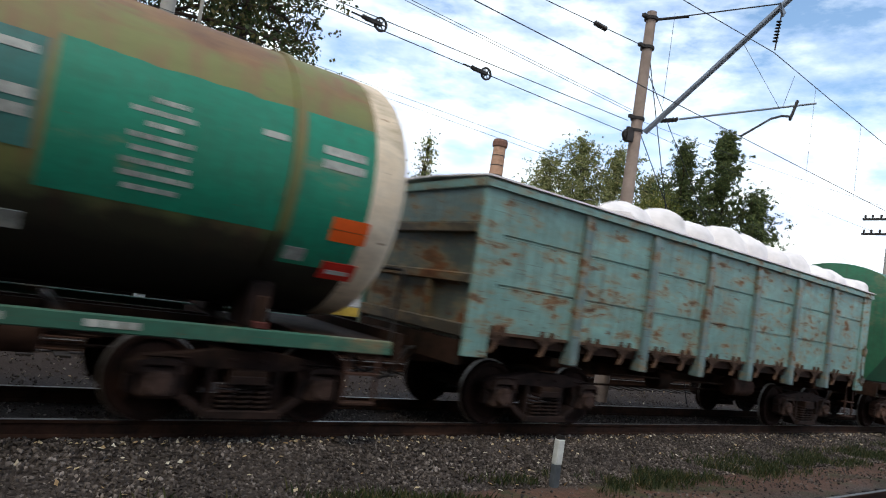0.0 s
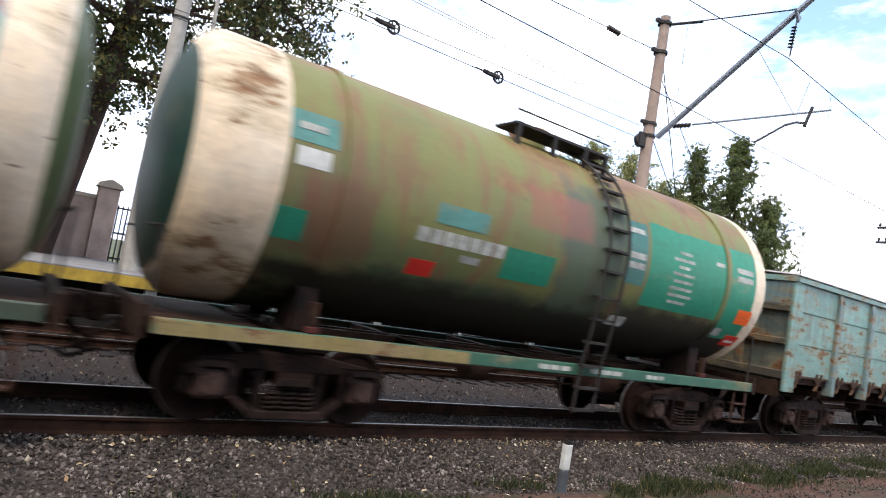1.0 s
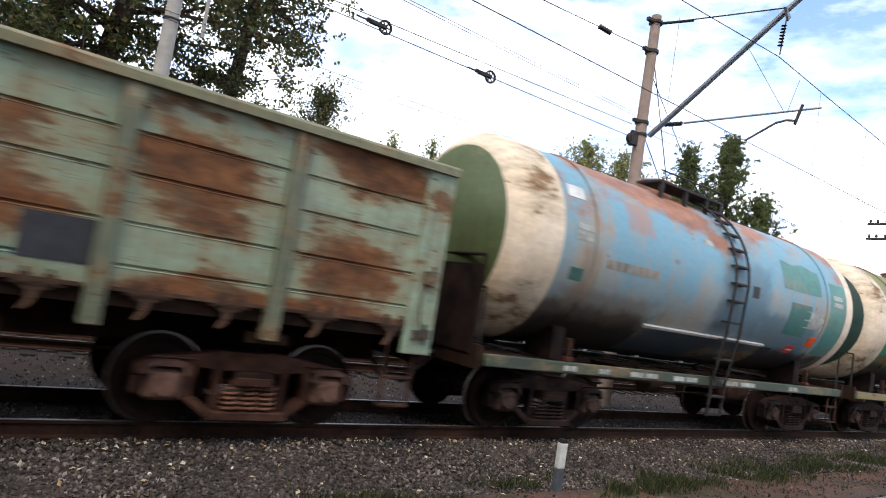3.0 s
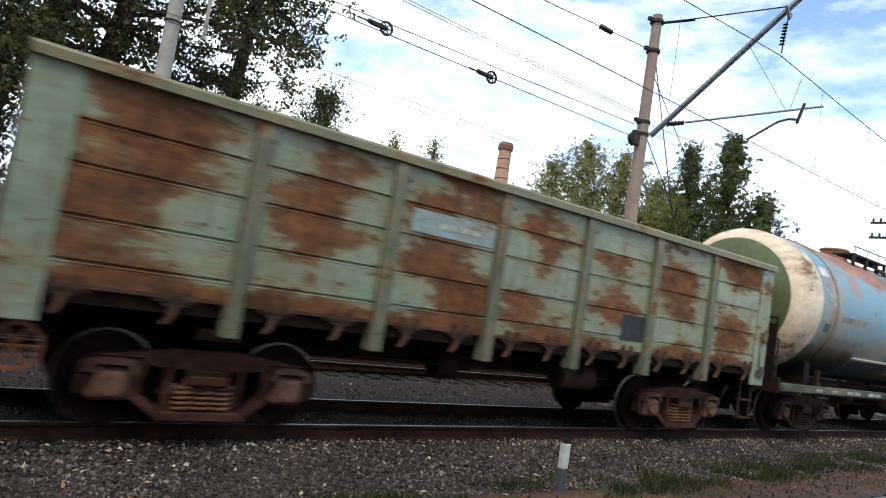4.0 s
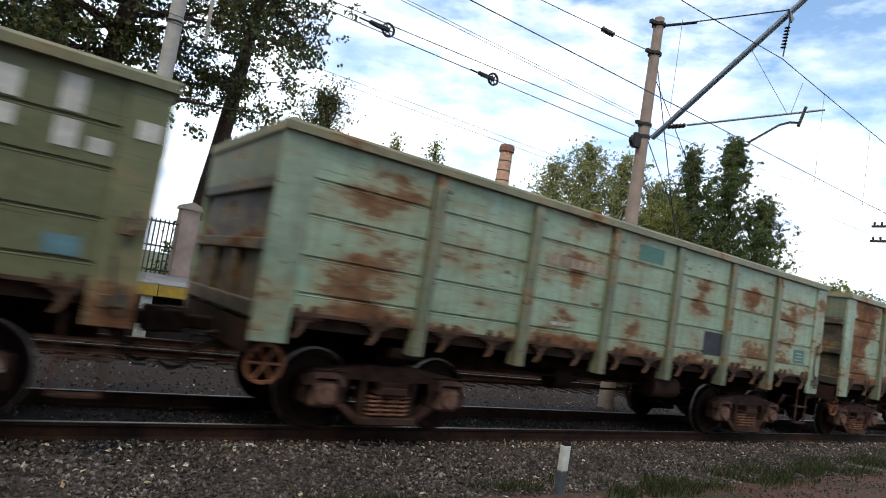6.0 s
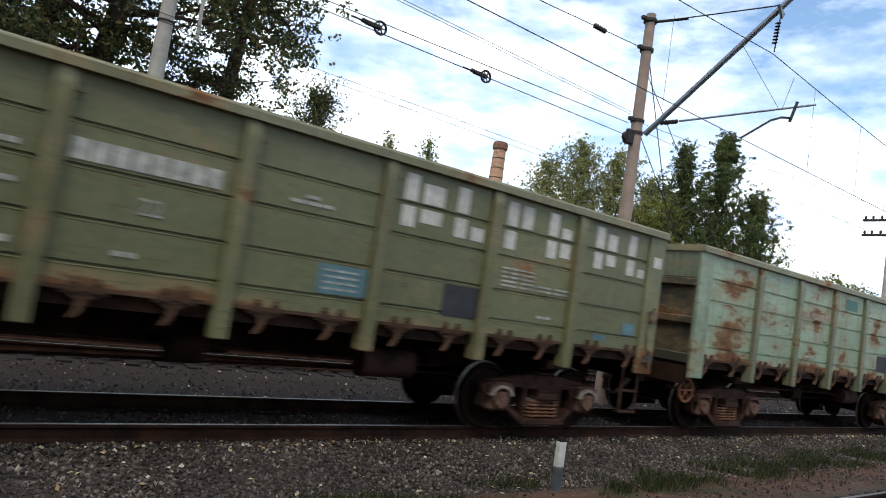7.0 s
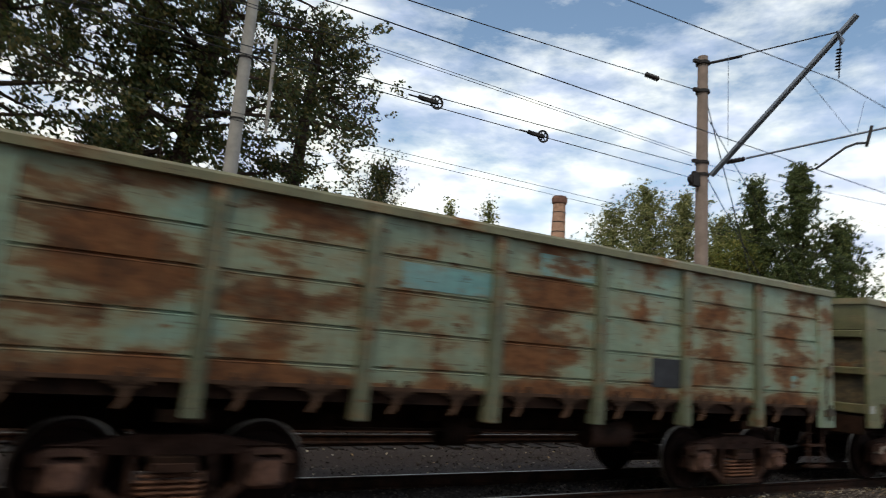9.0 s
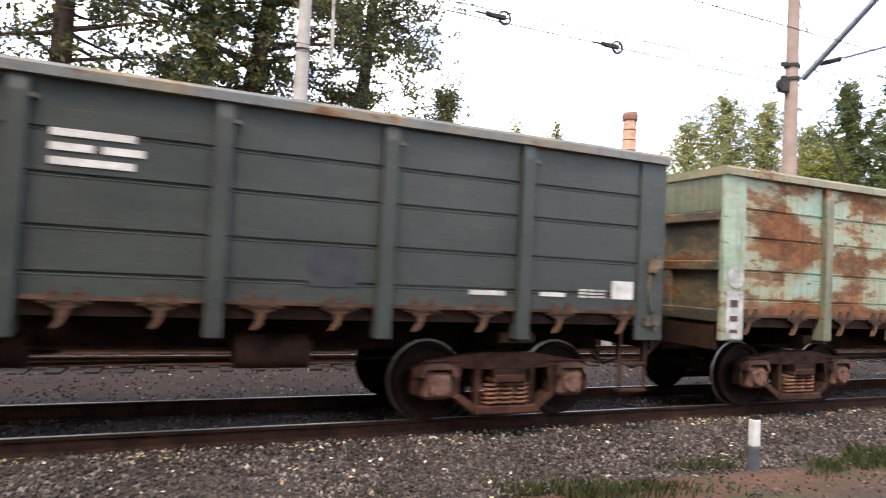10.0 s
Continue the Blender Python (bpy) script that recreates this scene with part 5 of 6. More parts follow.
def build_load(w):
    sacks = 19
    for i in range(sacks):
        bm = bmesh.new()
        x = -2.9 + 9.0 * i / (sacks - 1) + random.uniform(-0.12, 0.12)
        y = -0.92 + 0.35 * (i % 2) + random.uniform(-0.08, 0.08)
        ball(bm, (x, y, 3.52 + random.uniform(0.0, 0.10)), random.uniform(0.50, 0.70), random.uniform(0.46, 0.56), random.uniform(0.32, 0.43), i * 2, 0.16, 3)
        part("sack", bm, M["bags"], w, "bulging white sack of the load", True)
    bm = bmesh.new()
    half = GON_L / 2 + 0.03
    xs = [-half + 2 * half * i / 80 for i in range(81)]
    ys = [-1.565 + 3.13 * j / 16 for j in range(17)]
    g = []
    for x in xs:
        col = []
        for y in ys:
            crease = noise.noise(Vector((x * 1.3, y * 1.3, 2))) + 0.4 * noise.noise(Vector((x * 4.1, y * 3.0, 5)))
            col.append(bm.verts.new((x, y, 3.515 + 0.05 * crease * (1 - (y / 1.6) ** 2) + 0.06 * (1 - (y / 1.57) ** 2))))
        g.append(col)
    for i in range(80):
        for j in range(16):
            bm.faces.new((g[i][j], g[i + 1][j], g[i + 1][j + 1], g[i][j + 1]))
    low = bmesh.ops.extrude_face_region(bm, geom=bm.faces[:])
    for v in low["geom"]:
        if isinstance(v, bmesh.types.BMVert):
            v.co.z -= 0.026
    part("load_cover", bm, M["bags"], w, "white sheet over the load", True)


def build_hopper(x_at):
    w = thing("hopper_wagon", "bright green covered hopper wagon with a rounded roof", "freight wagon", pose(x_at, TRACK_Y, 0), "freight train wagons")
    bm = bmesh.new()
    arc = [(1.5 * math.cos(radians(a)), 3.7 + 0.75 * math.sin(radians(a))) for a in range(0, 181, 12)]
    prism_x(bm, arc + [(-1.5, 2.1), (-1.0, 1.3), (1.0, 1.3), (1.5, 2.1)], -6.2, 6.2)
    part("body", bm, M["hopper_green"], w)
    for i in range(9):
        bm = bmesh.new()
        x = -6.0 + 1.5 * i
        for s in (-1, 1):
            box(bm, x - 0.05, x + 0.05, *sorted((s * 1.48, s * 1.58)), 1.9, 3.72)
        part("rib", bm, M["hopper_green"], w)
    bm = bmesh.new()
    box(bm, -6.3, 6.3, -1.45, 1.45, 1.12, 1.28)
    part("deck", bm, M["wagon_dark"], w)
    underframe(w, 12.8, 8.65)
    for e in (-1, 1):
        build_bogie(w, e * 4.325)
    return w


TRAIN = []


def build_train():
    c = CENTRE
    g0 = build_gondola("grey-teal open gondola wagon loaded with white sacks", "teal", "teal", at_start(c + GON * 3 + TNK * 2), bogie_mat="bogie_black", ribs=(2.75, 2.06), post_m="teal_post", beam_m="end_dirt_shade", end_m="teal_end")
    build_load(g0)
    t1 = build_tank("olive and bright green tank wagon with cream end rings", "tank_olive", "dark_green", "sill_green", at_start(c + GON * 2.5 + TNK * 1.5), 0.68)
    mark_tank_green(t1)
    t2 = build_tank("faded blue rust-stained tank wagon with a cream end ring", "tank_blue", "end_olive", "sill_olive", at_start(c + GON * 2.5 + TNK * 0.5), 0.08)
    mark_tank_blue(t2)
    bm = bmesh.new()
    box(bm, -5.72, -5.66, -1.22, -0.15, 1.12, 2.36)
    for y in (-1.22, -0.15):
        tube(bm, [(-5.69, y, 1.1), (-5.69, y, 2.5)], 0.025)
    tube(bm, [(-5.69, -1.22, 2.5), (-5.69, -0.15, 2.5)], 0.025)
    part("brake_platform_shield", bm, M["bogie_black"], t2, "sooty end shield of the brake platform")
    ga = build_gondola("mint green open gondola wagon with large rust blotches", "mint_rusty", "cap_olive", at_start(c + GON * 2), "bogie_red", handwheel=True, post_m="post")
    mark_gondola_a(ga)
    gb = build_gondola("mint green open gondola wagon with some rust", "mint", "cap_olive", at_start(c + GON), "bogie", handwheel=True, post_m="post")
    mark_gondola_b(gb)
    gc = build_gondola("olive green open gondola wagon with white painted marks", "olive", "cap_olive", at_start(c), "bogie", True, post_m="olive_post", beam_m="olive_post")
    mark_gondola_c(gc)
    gd = build_gondola("heavily rusted mint green open gondola wagon", "mint_worn", "cap_olive", at_start(c - GON), "bogie", post_m="post")
    mark_gondola_d(gd)
    ge = build_gondola("slate green open gondola wagon with white stencils", "slate", "cap_slate", at_start(c - GON * 2 + 0.10), "bogie_red")
    mark_gondola_e(ge)
    h0 = build_hopper(at_start(c + GON * 4 + TNK * 2 + 0.1))
    TRAIN.extend([h0, g0, t1, t2, ga, gb, gc, gd, ge])


# ---- beside the line ----
def build_main_pole():
    px, py = 13.7, 11.1
    p = thing("catenary_pole", "tapered concrete catenary pole with a slanted steel arm", "catenary pole", pose(px, py, -0.4))
    bm = bmesh.new()
    lathe(bm, [(0, 0.21), (10.95, 0.135)], "z", (0, 0, 0), 18)
    part("shaft", bm, M["concrete"], p, "weathered concrete shaft", True)
    for z in (7.85, 7.5, 9.9, 10.75):
        bm = bmesh.new()
        lathe(bm, [(z - 0.04, 0.19), (z + 0.04, 0.19)], "z", (0, 0, 0), 14)
        box(bm, -0.36, 0.05, -0.05, 0.05, z - 0.045, z + 0.045)
        part("clamp", bm, M["dark_iron"], p, "rusty iron clamp")
    tip = (1.35, -3.35, 11.15)
    bm = bmesh.new()
    rod(bm, (0.15, -0.15, 7.5), tip, 0.055, n=8)
    rod(bm, (0.22, -0.15, 7.5), (tip[0] + 0.07, tip[1], tip[2]), 0.055, n=8)
    part("cantilever_arm", bm, M["steel"], p, "grey steel cantilever arm")
    bm = bmesh.new()
    rod(bm, (0.1, -0.1, 10.75), (1.2, -3.0, 10.8), 0.018, n=6)
    rod(bm, (0.1, -0.1, 10.75), (0.45, -0.9, 10.76), 0.04, n=8)
    part("stay_rod", bm, M["dark_iron"], p)
    bm = bmesh.new()
    for i in range(7):
        lathe(bm, [(-0.02, 0.025), (0.0, 0.07), (0.02, 0.025)], "z", (1.12 - 0.012 * i, -3.05, 10.28 - 0.09 * i), 10)
    rod(bm, (1.2, -3.05, 10.55), (1.08, -3.05, 9.52), 0.018, n=6)
    part("insulator", bm, M["insulator"], p, "brown ribbed insulator string")
    bm = bmesh.new()
    prism(bm, [(1.05, 10.75), (1.35, 10.6), (1.25, 10.45)], -3.08, -3.02)
    part("gusset", bm, M["steel"], p)
    # registration tube with its arm
    bm = bmesh.new()
    rod(bm, (0.75, -0.8, 7.96), (3.4, -3.1, 8.86), 0.03, n=8)
    part("registration_tube", bm, M["steel"], p)
    bm = bmesh.new()
    for i in range(5):
        lathe(bm, [(-0.03, 0.04), (0.0, 0.075), (0.03, 0.04)], "x", (0.42 + 0.07 * i, -0.50 - 0.06 * i, 7.86 + 0.02 * i), 10)
    part("insulator", bm, M["insulator"], p)
    bm = bmesh.new()
    rod(bm, (2.3, -3.15, 8.58), (2.12, -3.1, 8.02), 0.04, n=6)
    tube(bm, [(2.16, -3.1, 8.12), (1.7, -3.1, 8.0), (1.2, -3.1, 7.78), (-0.04, -3.1, 6.99)], 0.030)
    part("registration_arm", bm, M["dark_iron"], p)
    bm = bmesh.new()
    tube(bm, [(0.05, 0, 9.95), (4.1, 0, 0.05)], 0.014)
    tube(bm, [(0.05, 0.05, 9.45), (10.0, 0.05, 0.05)], 0.012)
    tube(bm, [(0.05, 0, 7.65), (7.2, 0, 0.05)], 0.014)
    part("guy_wire", bm, M["wire"], p)
    bm = bmesh.new()
    box(bm, -0.42, -0.16, -0.08, 0.08, 7.15, 7.45)
    lathe(bm, [(-0.05, 0.12), (0.05, 0.12)], "y", (-0.40, 0, 7.3), 12)
    part("anchor_fitting", bm, M["dark_iron"], p, "rusty anchor fitting")
    for x in (-40.0, 67.5):
        copy_thing(p, pose(x, py, -0.4))


def sag_wire(name, a, b, r, sag, label, n=16):
    bm = bmesh.new()
    a, b = Vector(a), Vector(b)
    tube(bm, [a.lerp(b, i / n) - Vector((0, 0, 4 * sag * (i / n) * (1 - i / n))) for i in range(n + 1)], r, 5)
    return one(name, bm, M["wire"], label, "wire", group="overhead wires")


def build_wires():
    sag_wire("contact_wire", (-40, 8.0, 6.5), (68, 8.0, 6.65), 0.010, 0.0, "thin dark contact wire over the track")
    sag_wire("messenger_wire", (-40, 8.0, 9.1), (14.75, 8.05, 9.05), 0.011, 0.9, "dark messenger wire hung from the arm")
    sag_wire("messenger_wire", (14.75, 8.05, 9.05), (68, 8.0, 9.1), 0.011, 0.9, "dark messenger wire hung from the arm")
    sag_wire("feeder_wire", (13.45, 11.1, 9.5), (-40, 11.1, 9.5), 0.012, 0.9, "feeder wire anchored to the pole")
    sag_wire("anchor_wire", (13.3, 11.1, 7.30), (-40, 11.1, 6.75), 0.010, 0.25, "anchor wire with a tension wheel")
    sag_wire("anchor_wire", (13.3, 11.1, 6.95), (-40, 11.1, 6.80), 0.010, 0.10, "anchor wire with a tension wheel")
    for z0, z1 in ((7.63, 8.47), (7.56, 8.44)):
        sag_wire("line_wire", (13.4, 11.1, z0), (-40, 11.1, z1), 0.007, 0.0, "thin dark wire tied to the pole")
    for z in (7.83, 7.62):
        sag_wire("line_wire", (70, 17.12, z), (-40, 17.12, z), 0.008, 0.0, "thin dark wire tied to the platform pole")
    sag_wire("line_wire", (32.5, 10.5, 8.5), (14.0, 11.2, 7.5), 0.007, 0.1, "thin dark wire between the poles")
    sag_wire("line_wire", (32.5, 12.1, 7.8), (14.0, 11.2, 7.3), 0.007, 0.1, "thin dark wire between the poles")
    for i, (x, z0, z1) in enumerate(((10.6, 6.42, 8.42), (17.0, 6.43, 8.9), (20.0, 6.43, 8.7))):
        bm = bmesh.new()
        rod(bm, (x, 8.0, z0), (x + 0.05, 8.03, z1), 0.005, n=5)
        one("dropper", bm, M["wire"], "thin dropper between contact and messenger wire", "wire", group="droppers")
    for p, q in (((13.29, 8.0, 8.72), (15.2, 7.98, 7.74)), ((15.80, 8.0, 8.78), (15.35, 7.98, 7.82))):
        bm = bmesh.new()
        rod(bm, p, q, 0.006, n=5)
        one("steady_wire", bm, M["wire"], "thin stay between messenger wire and registration tube", "wire", group="steady wires")
    for x, z in ((5.45, 6.97), (8.25, 6.90)):
        t = thing("tension_wheel", "black spoked tension wheel on an anchor wire", "pulley wheel", pose(x, 11.08, z), "tension wheels")
        bm = bmesh.new()
        lathe(bm, [(-0.02, 0.115), (0.02, 0.115), (0.02, 0.15), (-0.02, 0.15)], "y", (0, 0, 0), 22, True)
        part("rim", bm, M["dark_iron"], t)
        for i in range(3):
            bm = bmesh.new()
            a = math.pi * i / 3
            rod(bm, (-0.13 * math.cos(a), 0, -0.13 * math.sin(a)), (0.13 * math.cos(a), 0, 0.13 * math.sin(a)), 0.014, n=6)
            part("spoke", bm, M["dark_iron"], t)
        bm = bmesh.new()
        box(bm, -0.34, 0.02, -0.045, -0.022, -0.035, 0.035)
        box(bm, -0.34, 0.02, 0.022, 0.045, -0.035, 0.035)
        rod(bm, (-0.28, 0, 0.0), (-0.42, 0, 0.01), 0.05, n=8)
        rod(bm, (-0.30, 0, 0.0), (-0.66, 0, 0.0), 0.018, n=6)
        part("fork", bm, M["dark_iron"], t)
    t = thing("line_insulator", "dark strain insulator in the feeder wire", "insulator", pose(11.72, 11.1, 9.385))
    bm = bmesh.new()
    for i in range(6):
        lathe(bm, [(-0.03, 0.03), (0, 0.075), (0.03, 0.03)], "x", (-0.2 + 0.08 * i, 0, 0), 10)
    part("discs", bm, M["insulator"], t)


def build_left_pole():
    p = thing("lighting_pole", "pale tapered concrete pole standing on the platform", "pole", pose(2.50, 17.3, 1.1))
    bm = bmesh.new()
    lathe(bm, [(0, 0.24), (10.5, 0.15)], "z", (0, 0, 0), 18)
    part("shaft", bm, M["pale_concrete"], p, smooth=True)
    for z in (6.6, 8.4):
        bm = bmesh.new()
        lathe(bm, [(z - 0.02, 0.22), (z + 0.02, 0.22)], "z", (0, 0, 0), 14)
        part("band", bm, M["dark_iron"], p, "dark iron band")
    bm = bmesh.new()
    rod(bm, (0.78, -0.1, 6.4), (0.74, -0.1, 9.2), 0.05, n=8)
    rod(bm, (0, 0, 8.9), (0.76, -0.1, 9.0), 0.02, n=6)
    rod(bm, (0, 0, 8.4), (0.76, -0.1, 8.4), 0.016, n=6)
    part("side_tube", bm, M["pale_concrete"], p, "thin pale tube held off the pole")


def build_far_pole():
    p = thing("signal_line_pole", "far concrete pole with crossarms and insulators", "pole", pose(32.5, 11.3, -0.35))
    bm = bmesh.new()
    lathe(bm, [(0, 0.2), (8.9, 0.14)], "z", (0, 0, 0), 14)
    part("shaft", bm, M["pale_concrete"], p, smooth=True)
    for z in (8.7, 8.0):
        bm = bmesh.new()
        box(bm, -0.06, 0.06, -1.2, 1.2, z - 0.05, z + 0.05)
        arm = part("crossarm", bm, M["dark_iron"], p)
        for y in (-1.1, -0.8, -0.45, 0.45, 0.8, 1.1):
            bm = bmesh.new()
            lathe(bm, [(z + 0.05, 0.02), (z + 0.1, 0.06), (z + 0.2, 0.05), (z + 0.22, 0.02)], "z", (0, y, 0), 8)
            part("insulator", bm, M["insulator"], arm)


def build_street_lamp():
    p = thing("street_lamp", "grey steel street lamp with a curved arm beyond the wall", "street lamp", pose(10.6, 30.0, 0.0))
    bm = bmesh.new()
    lathe(bm, [(-0.36, 0.10), (7.6, 0.05)], "z", (0, 0, 0), 12)
    part("pole", bm, M["steel"], p, smooth=True)
    bm = bmesh.new()
    tube(bm, [(0, 0, 7.5), (-0.25, 0, 8.0), (-0.7, 0, 8.25)], 0.035)
    part("arm", bm, M["steel"], p)
    bm = bmesh.new()
    ball(bm, (-0.95, 0, 8.28), 0.34, 0.15, 0.09, 4, 0.03)
    part("lamp_head", bm, M["steel"], p, "grey oval lamp head", True)


def build_platform():
    p = thing("platform", "raised concrete platform with a worn yellow edge", "platform", pose(0, 0, 0), kind="structure")
    bm = bmesh.new()
    box(bm, -60, 45, 15.75, 21.8, -0.6, 0.80)
    # sleeper black here stands for the shadow under the edge slabs
    part("base", bm, M["sleeper"], p, "platform wall, near-black to hold overhang shade")
    x = -24.0
    slab = bmesh.new()
    box(slab, 0, 2.98, 15.45, 21.9, 0.80, 1.10)
    slab = mesh_of("slab", bevelled(slab, 0.012), M["platform"])
    edge = bmesh.new()
    box(edge, 0, 2.98, 15.44, 15.452, 0.81, 1.06)
    edge = mesh_of("edge_paint", edge, M["yellow"])
    while x < 45:
        sl = part("slab", slab, parent=p, at=pose(x, 0, random.uniform(-0.006, 0.006)))
        part("edge_paint", edge, parent=sl, label="worn yellow edge paint")
        x += 3.0
    for i in range(14):
        bm = bmesh.new()
        box(bm, -0.12, 0.12, 15.5, 15.8, -0.4, 0.80)
        part("support", bm, M["white_old"], p, at=pose(-9.2 + 3.0 * i, 0, 0), label="pale support under the edge")


def build_wall():
    w = thing("boundary_wall", "stained pale plaster wall with pillars and iron gates", "wall", pose(0, 22.2, 0), kind="structure")
    x = -24.0
    i = 0
    while x < 42:
        pil = bmesh.new()
        box(pil, x - 0.3, x + 0.3, -0.3, 0.3, -0.4, 3.35)
        pl = part("pillar", bevelled(pil, 0.02), M["wall"], w)
        bm = bmesh.new()
        prism(bm, [(x - 0.38, 3.35), (x + 0.38, 3.35), (x + 0.3, 3.5), (x, 3.62), (x - 0.3, 3.5)], -0.38, 0.38)
        part("cap", bm, M["wall_cap"], pl, "brown pillar cap")
        gate = i % 2 == 1
        if gate:
            for k in range(14):
                bm = bmesh.new()
                xx = x + 0.36 + 0.14 * k
                box(bm, xx - 0.02, xx + 0.02, -0.02, 0.02, 1.0, 2.9)
                part("gate_bar", bm, M["gate"], w)
            bm = bmesh.new()
            for z in (1.2, 2.0, 2.8):
                box(bm, x + 0.3, x + 2.3, -0.03, 0.03, z - 0.03, z + 0.03)
            box(bm, x + 0.3, x + 2.3, -0.2, 0.2, -0.4, 1.0)
            part("gate_rail", bm, M["gate"], w, "dark iron gate")
            x += 2.6
        else:
            bm = bmesh.new()
            box(bm, x + 0.3, x + 4.3, -0.14, 0.14, -0.4, 2.95)
            pn = part("wall_panel", bevelled(bm, 0.01), M["wall"], w)
            bm = bmesh.new()
            box(bm, x + 0.3, x + 4.3, -0.2, 0.2, 2.95, 3.07)
            part("coping", bm, M["wall_cap"], pn)
            bm = bmesh.new()
            for k in range(7):
                bx = x + 1.0 + 0.3 * k + (0.5 if k > 3 else 0)
                box(bm, bx, bx + 0.2, -0.146, -0.13, 1.55, 1.70 + 0.06 * (k % 3))
            part("scrawl_bar", bm, M["rust_dark"], pn, "dark scrawled marks")
            x += 4.6
        i += 1


def build_chimney():
    c = thing("factory_chimney", "tall round brick chimney with iron bands, far off", "chimney", pose(62.9, 77.7, -0.4))
    bm = bmesh.new()
    lathe(bm, [(0, 1.75), (27.0, 1.0)], "z", (0, 0, 0), 28)
    part("shaft", bm, M["brick"], c, smooth=True)
    bm = bmesh.new()
    lathe(bm, [(27.0, 1.02), (27.2, 1.22), (27.9, 1.26), (28.1, 1.15), (28.3, 1.1)], "z", (0, 0, 0), 28)
    part("crown", bm, M["brick_dark"], c, "dark corbelled brick crown")
    for z in (25.6, 24.0, 22.4, 20.8, 19.0):
        bm = bmesh.new()
        r = 1.75 - 0.75 * z / 27 + 0.03
        lathe(bm, [(z - 0.07, r), (z + 0.07, r)], "z", (0, 0, 0), 28)
        part("band", bm, M["dark_iron"], c, "iron band")


# ---- trees ----
def limb(bm, p, q, r0, r1, bend, n=8, seg=5):
    """A bent tapering limb; returns points along it."""
    p, q = Vector(p), Vector(q)
    side = Vector((random.uniform(-1, 1), random.uniform(-1, 1), random.uniform(-0.3, 0.3))) * bend
    pts = [p.lerp(q, i / seg) + side * math.sin(math.pi * i / seg) for i in range(seg + 1)]
    for i in range(seg):
        a, b = r0 + (r1 - r0) * i / seg, r0 + (r1 - r0) * (i + 1) / seg
        rod(bm, pts[i], pts[i + 1], a, b, n)
    return pts


def crown_mesh(name, clumps, count, size, mat, hang=0.0):
    """Leaves in uneven clumps (centre, radius)."""
    w = np.array([r ** 2.2 for _, r in clumps])
    pick = np.random.choice(len(clumps), count, p=w / w.sum())
    c = np.array([tuple(a) for a, _ in clumps])[pick]
    r = np.array([b for _, b in clumps])[pick]
    d = np.random.normal(size=(count, 3))
    d /= np.linalg.norm(d, axis=1)[:, None]
    pos = c + d * (r * np.random.uniform(0.15, 1.0, count) ** 0.6)[:, None] * np.array([1, 1, 0.8])
    sc = np.random.uniform(0.6, 1.3, (count, 1)) * size * np.array([[1.0, 1.1, 1.0]])
    me = scatter_mesh(name, LEAF_V, LEAF_F, pos, turns(count), sc)
    me.materials.append(mat)
    return me


def build_big_tree(x, y, z, h, label, stems, count, first=5.5, low=-0.35):
    """stems: (foot x, top x, top y, reach to each side) of each main limb rising from the ground."""
    t = thing("tree", label, "tree", pose(x, y, z), "trees")
    bm = bmesh.new()
    clumps = []
    for fx, tx, ty, reach in stems:
        main = limb(bm, (fx, 0, 0), (tx, ty, h), 0.40, 0.13, 0.22, 12, 12)
        for k in range(3, len(main)):
            for j in range(5):
                p = main[k - 1].lerp(main[k], random.random())
                if p.z < first:
                    continue
                b = random.uniform(0, 2 * math.pi)
                ln = reach * random.uniform(0.45, 1.0) * (1.15 - 0.5 * p.z / h)
                q = p + Vector((math.cos(b) * ln, math.sin(b) * ln * 0.7, random.uniform(low, 0.45) * ln))
                sub = limb(bm, p, q, 0.075, 0.010, 0.6, 6, 5)
                for s in sub[1:]:
                    for _ in range(3):
                        tip = s + Vector((random.uniform(-1, 1), random.uniform(-1, 1), random.uniform(-1.1, 0.5))) * 1.05
                        if random.random() < 0.5:
                            rod(bm, s, tip, 0.020, 0.007, 4)
                        clumps.append((tip, random.uniform(0.10, 0.46)))
                clumps.append((sub[-1], random.uniform(0.35, 0.55)))
                clumps.append((sub[-2], random.uniform(0.25, 0.45)))
    part("trunk", bm, M["bark"], t, "dark brown forked trunk", True)
    part("crown", crown_mesh("crown", clumps, count, 0.076, M["leaf_dark"]), parent=t, label="dark green leaves turning brown")
    return t


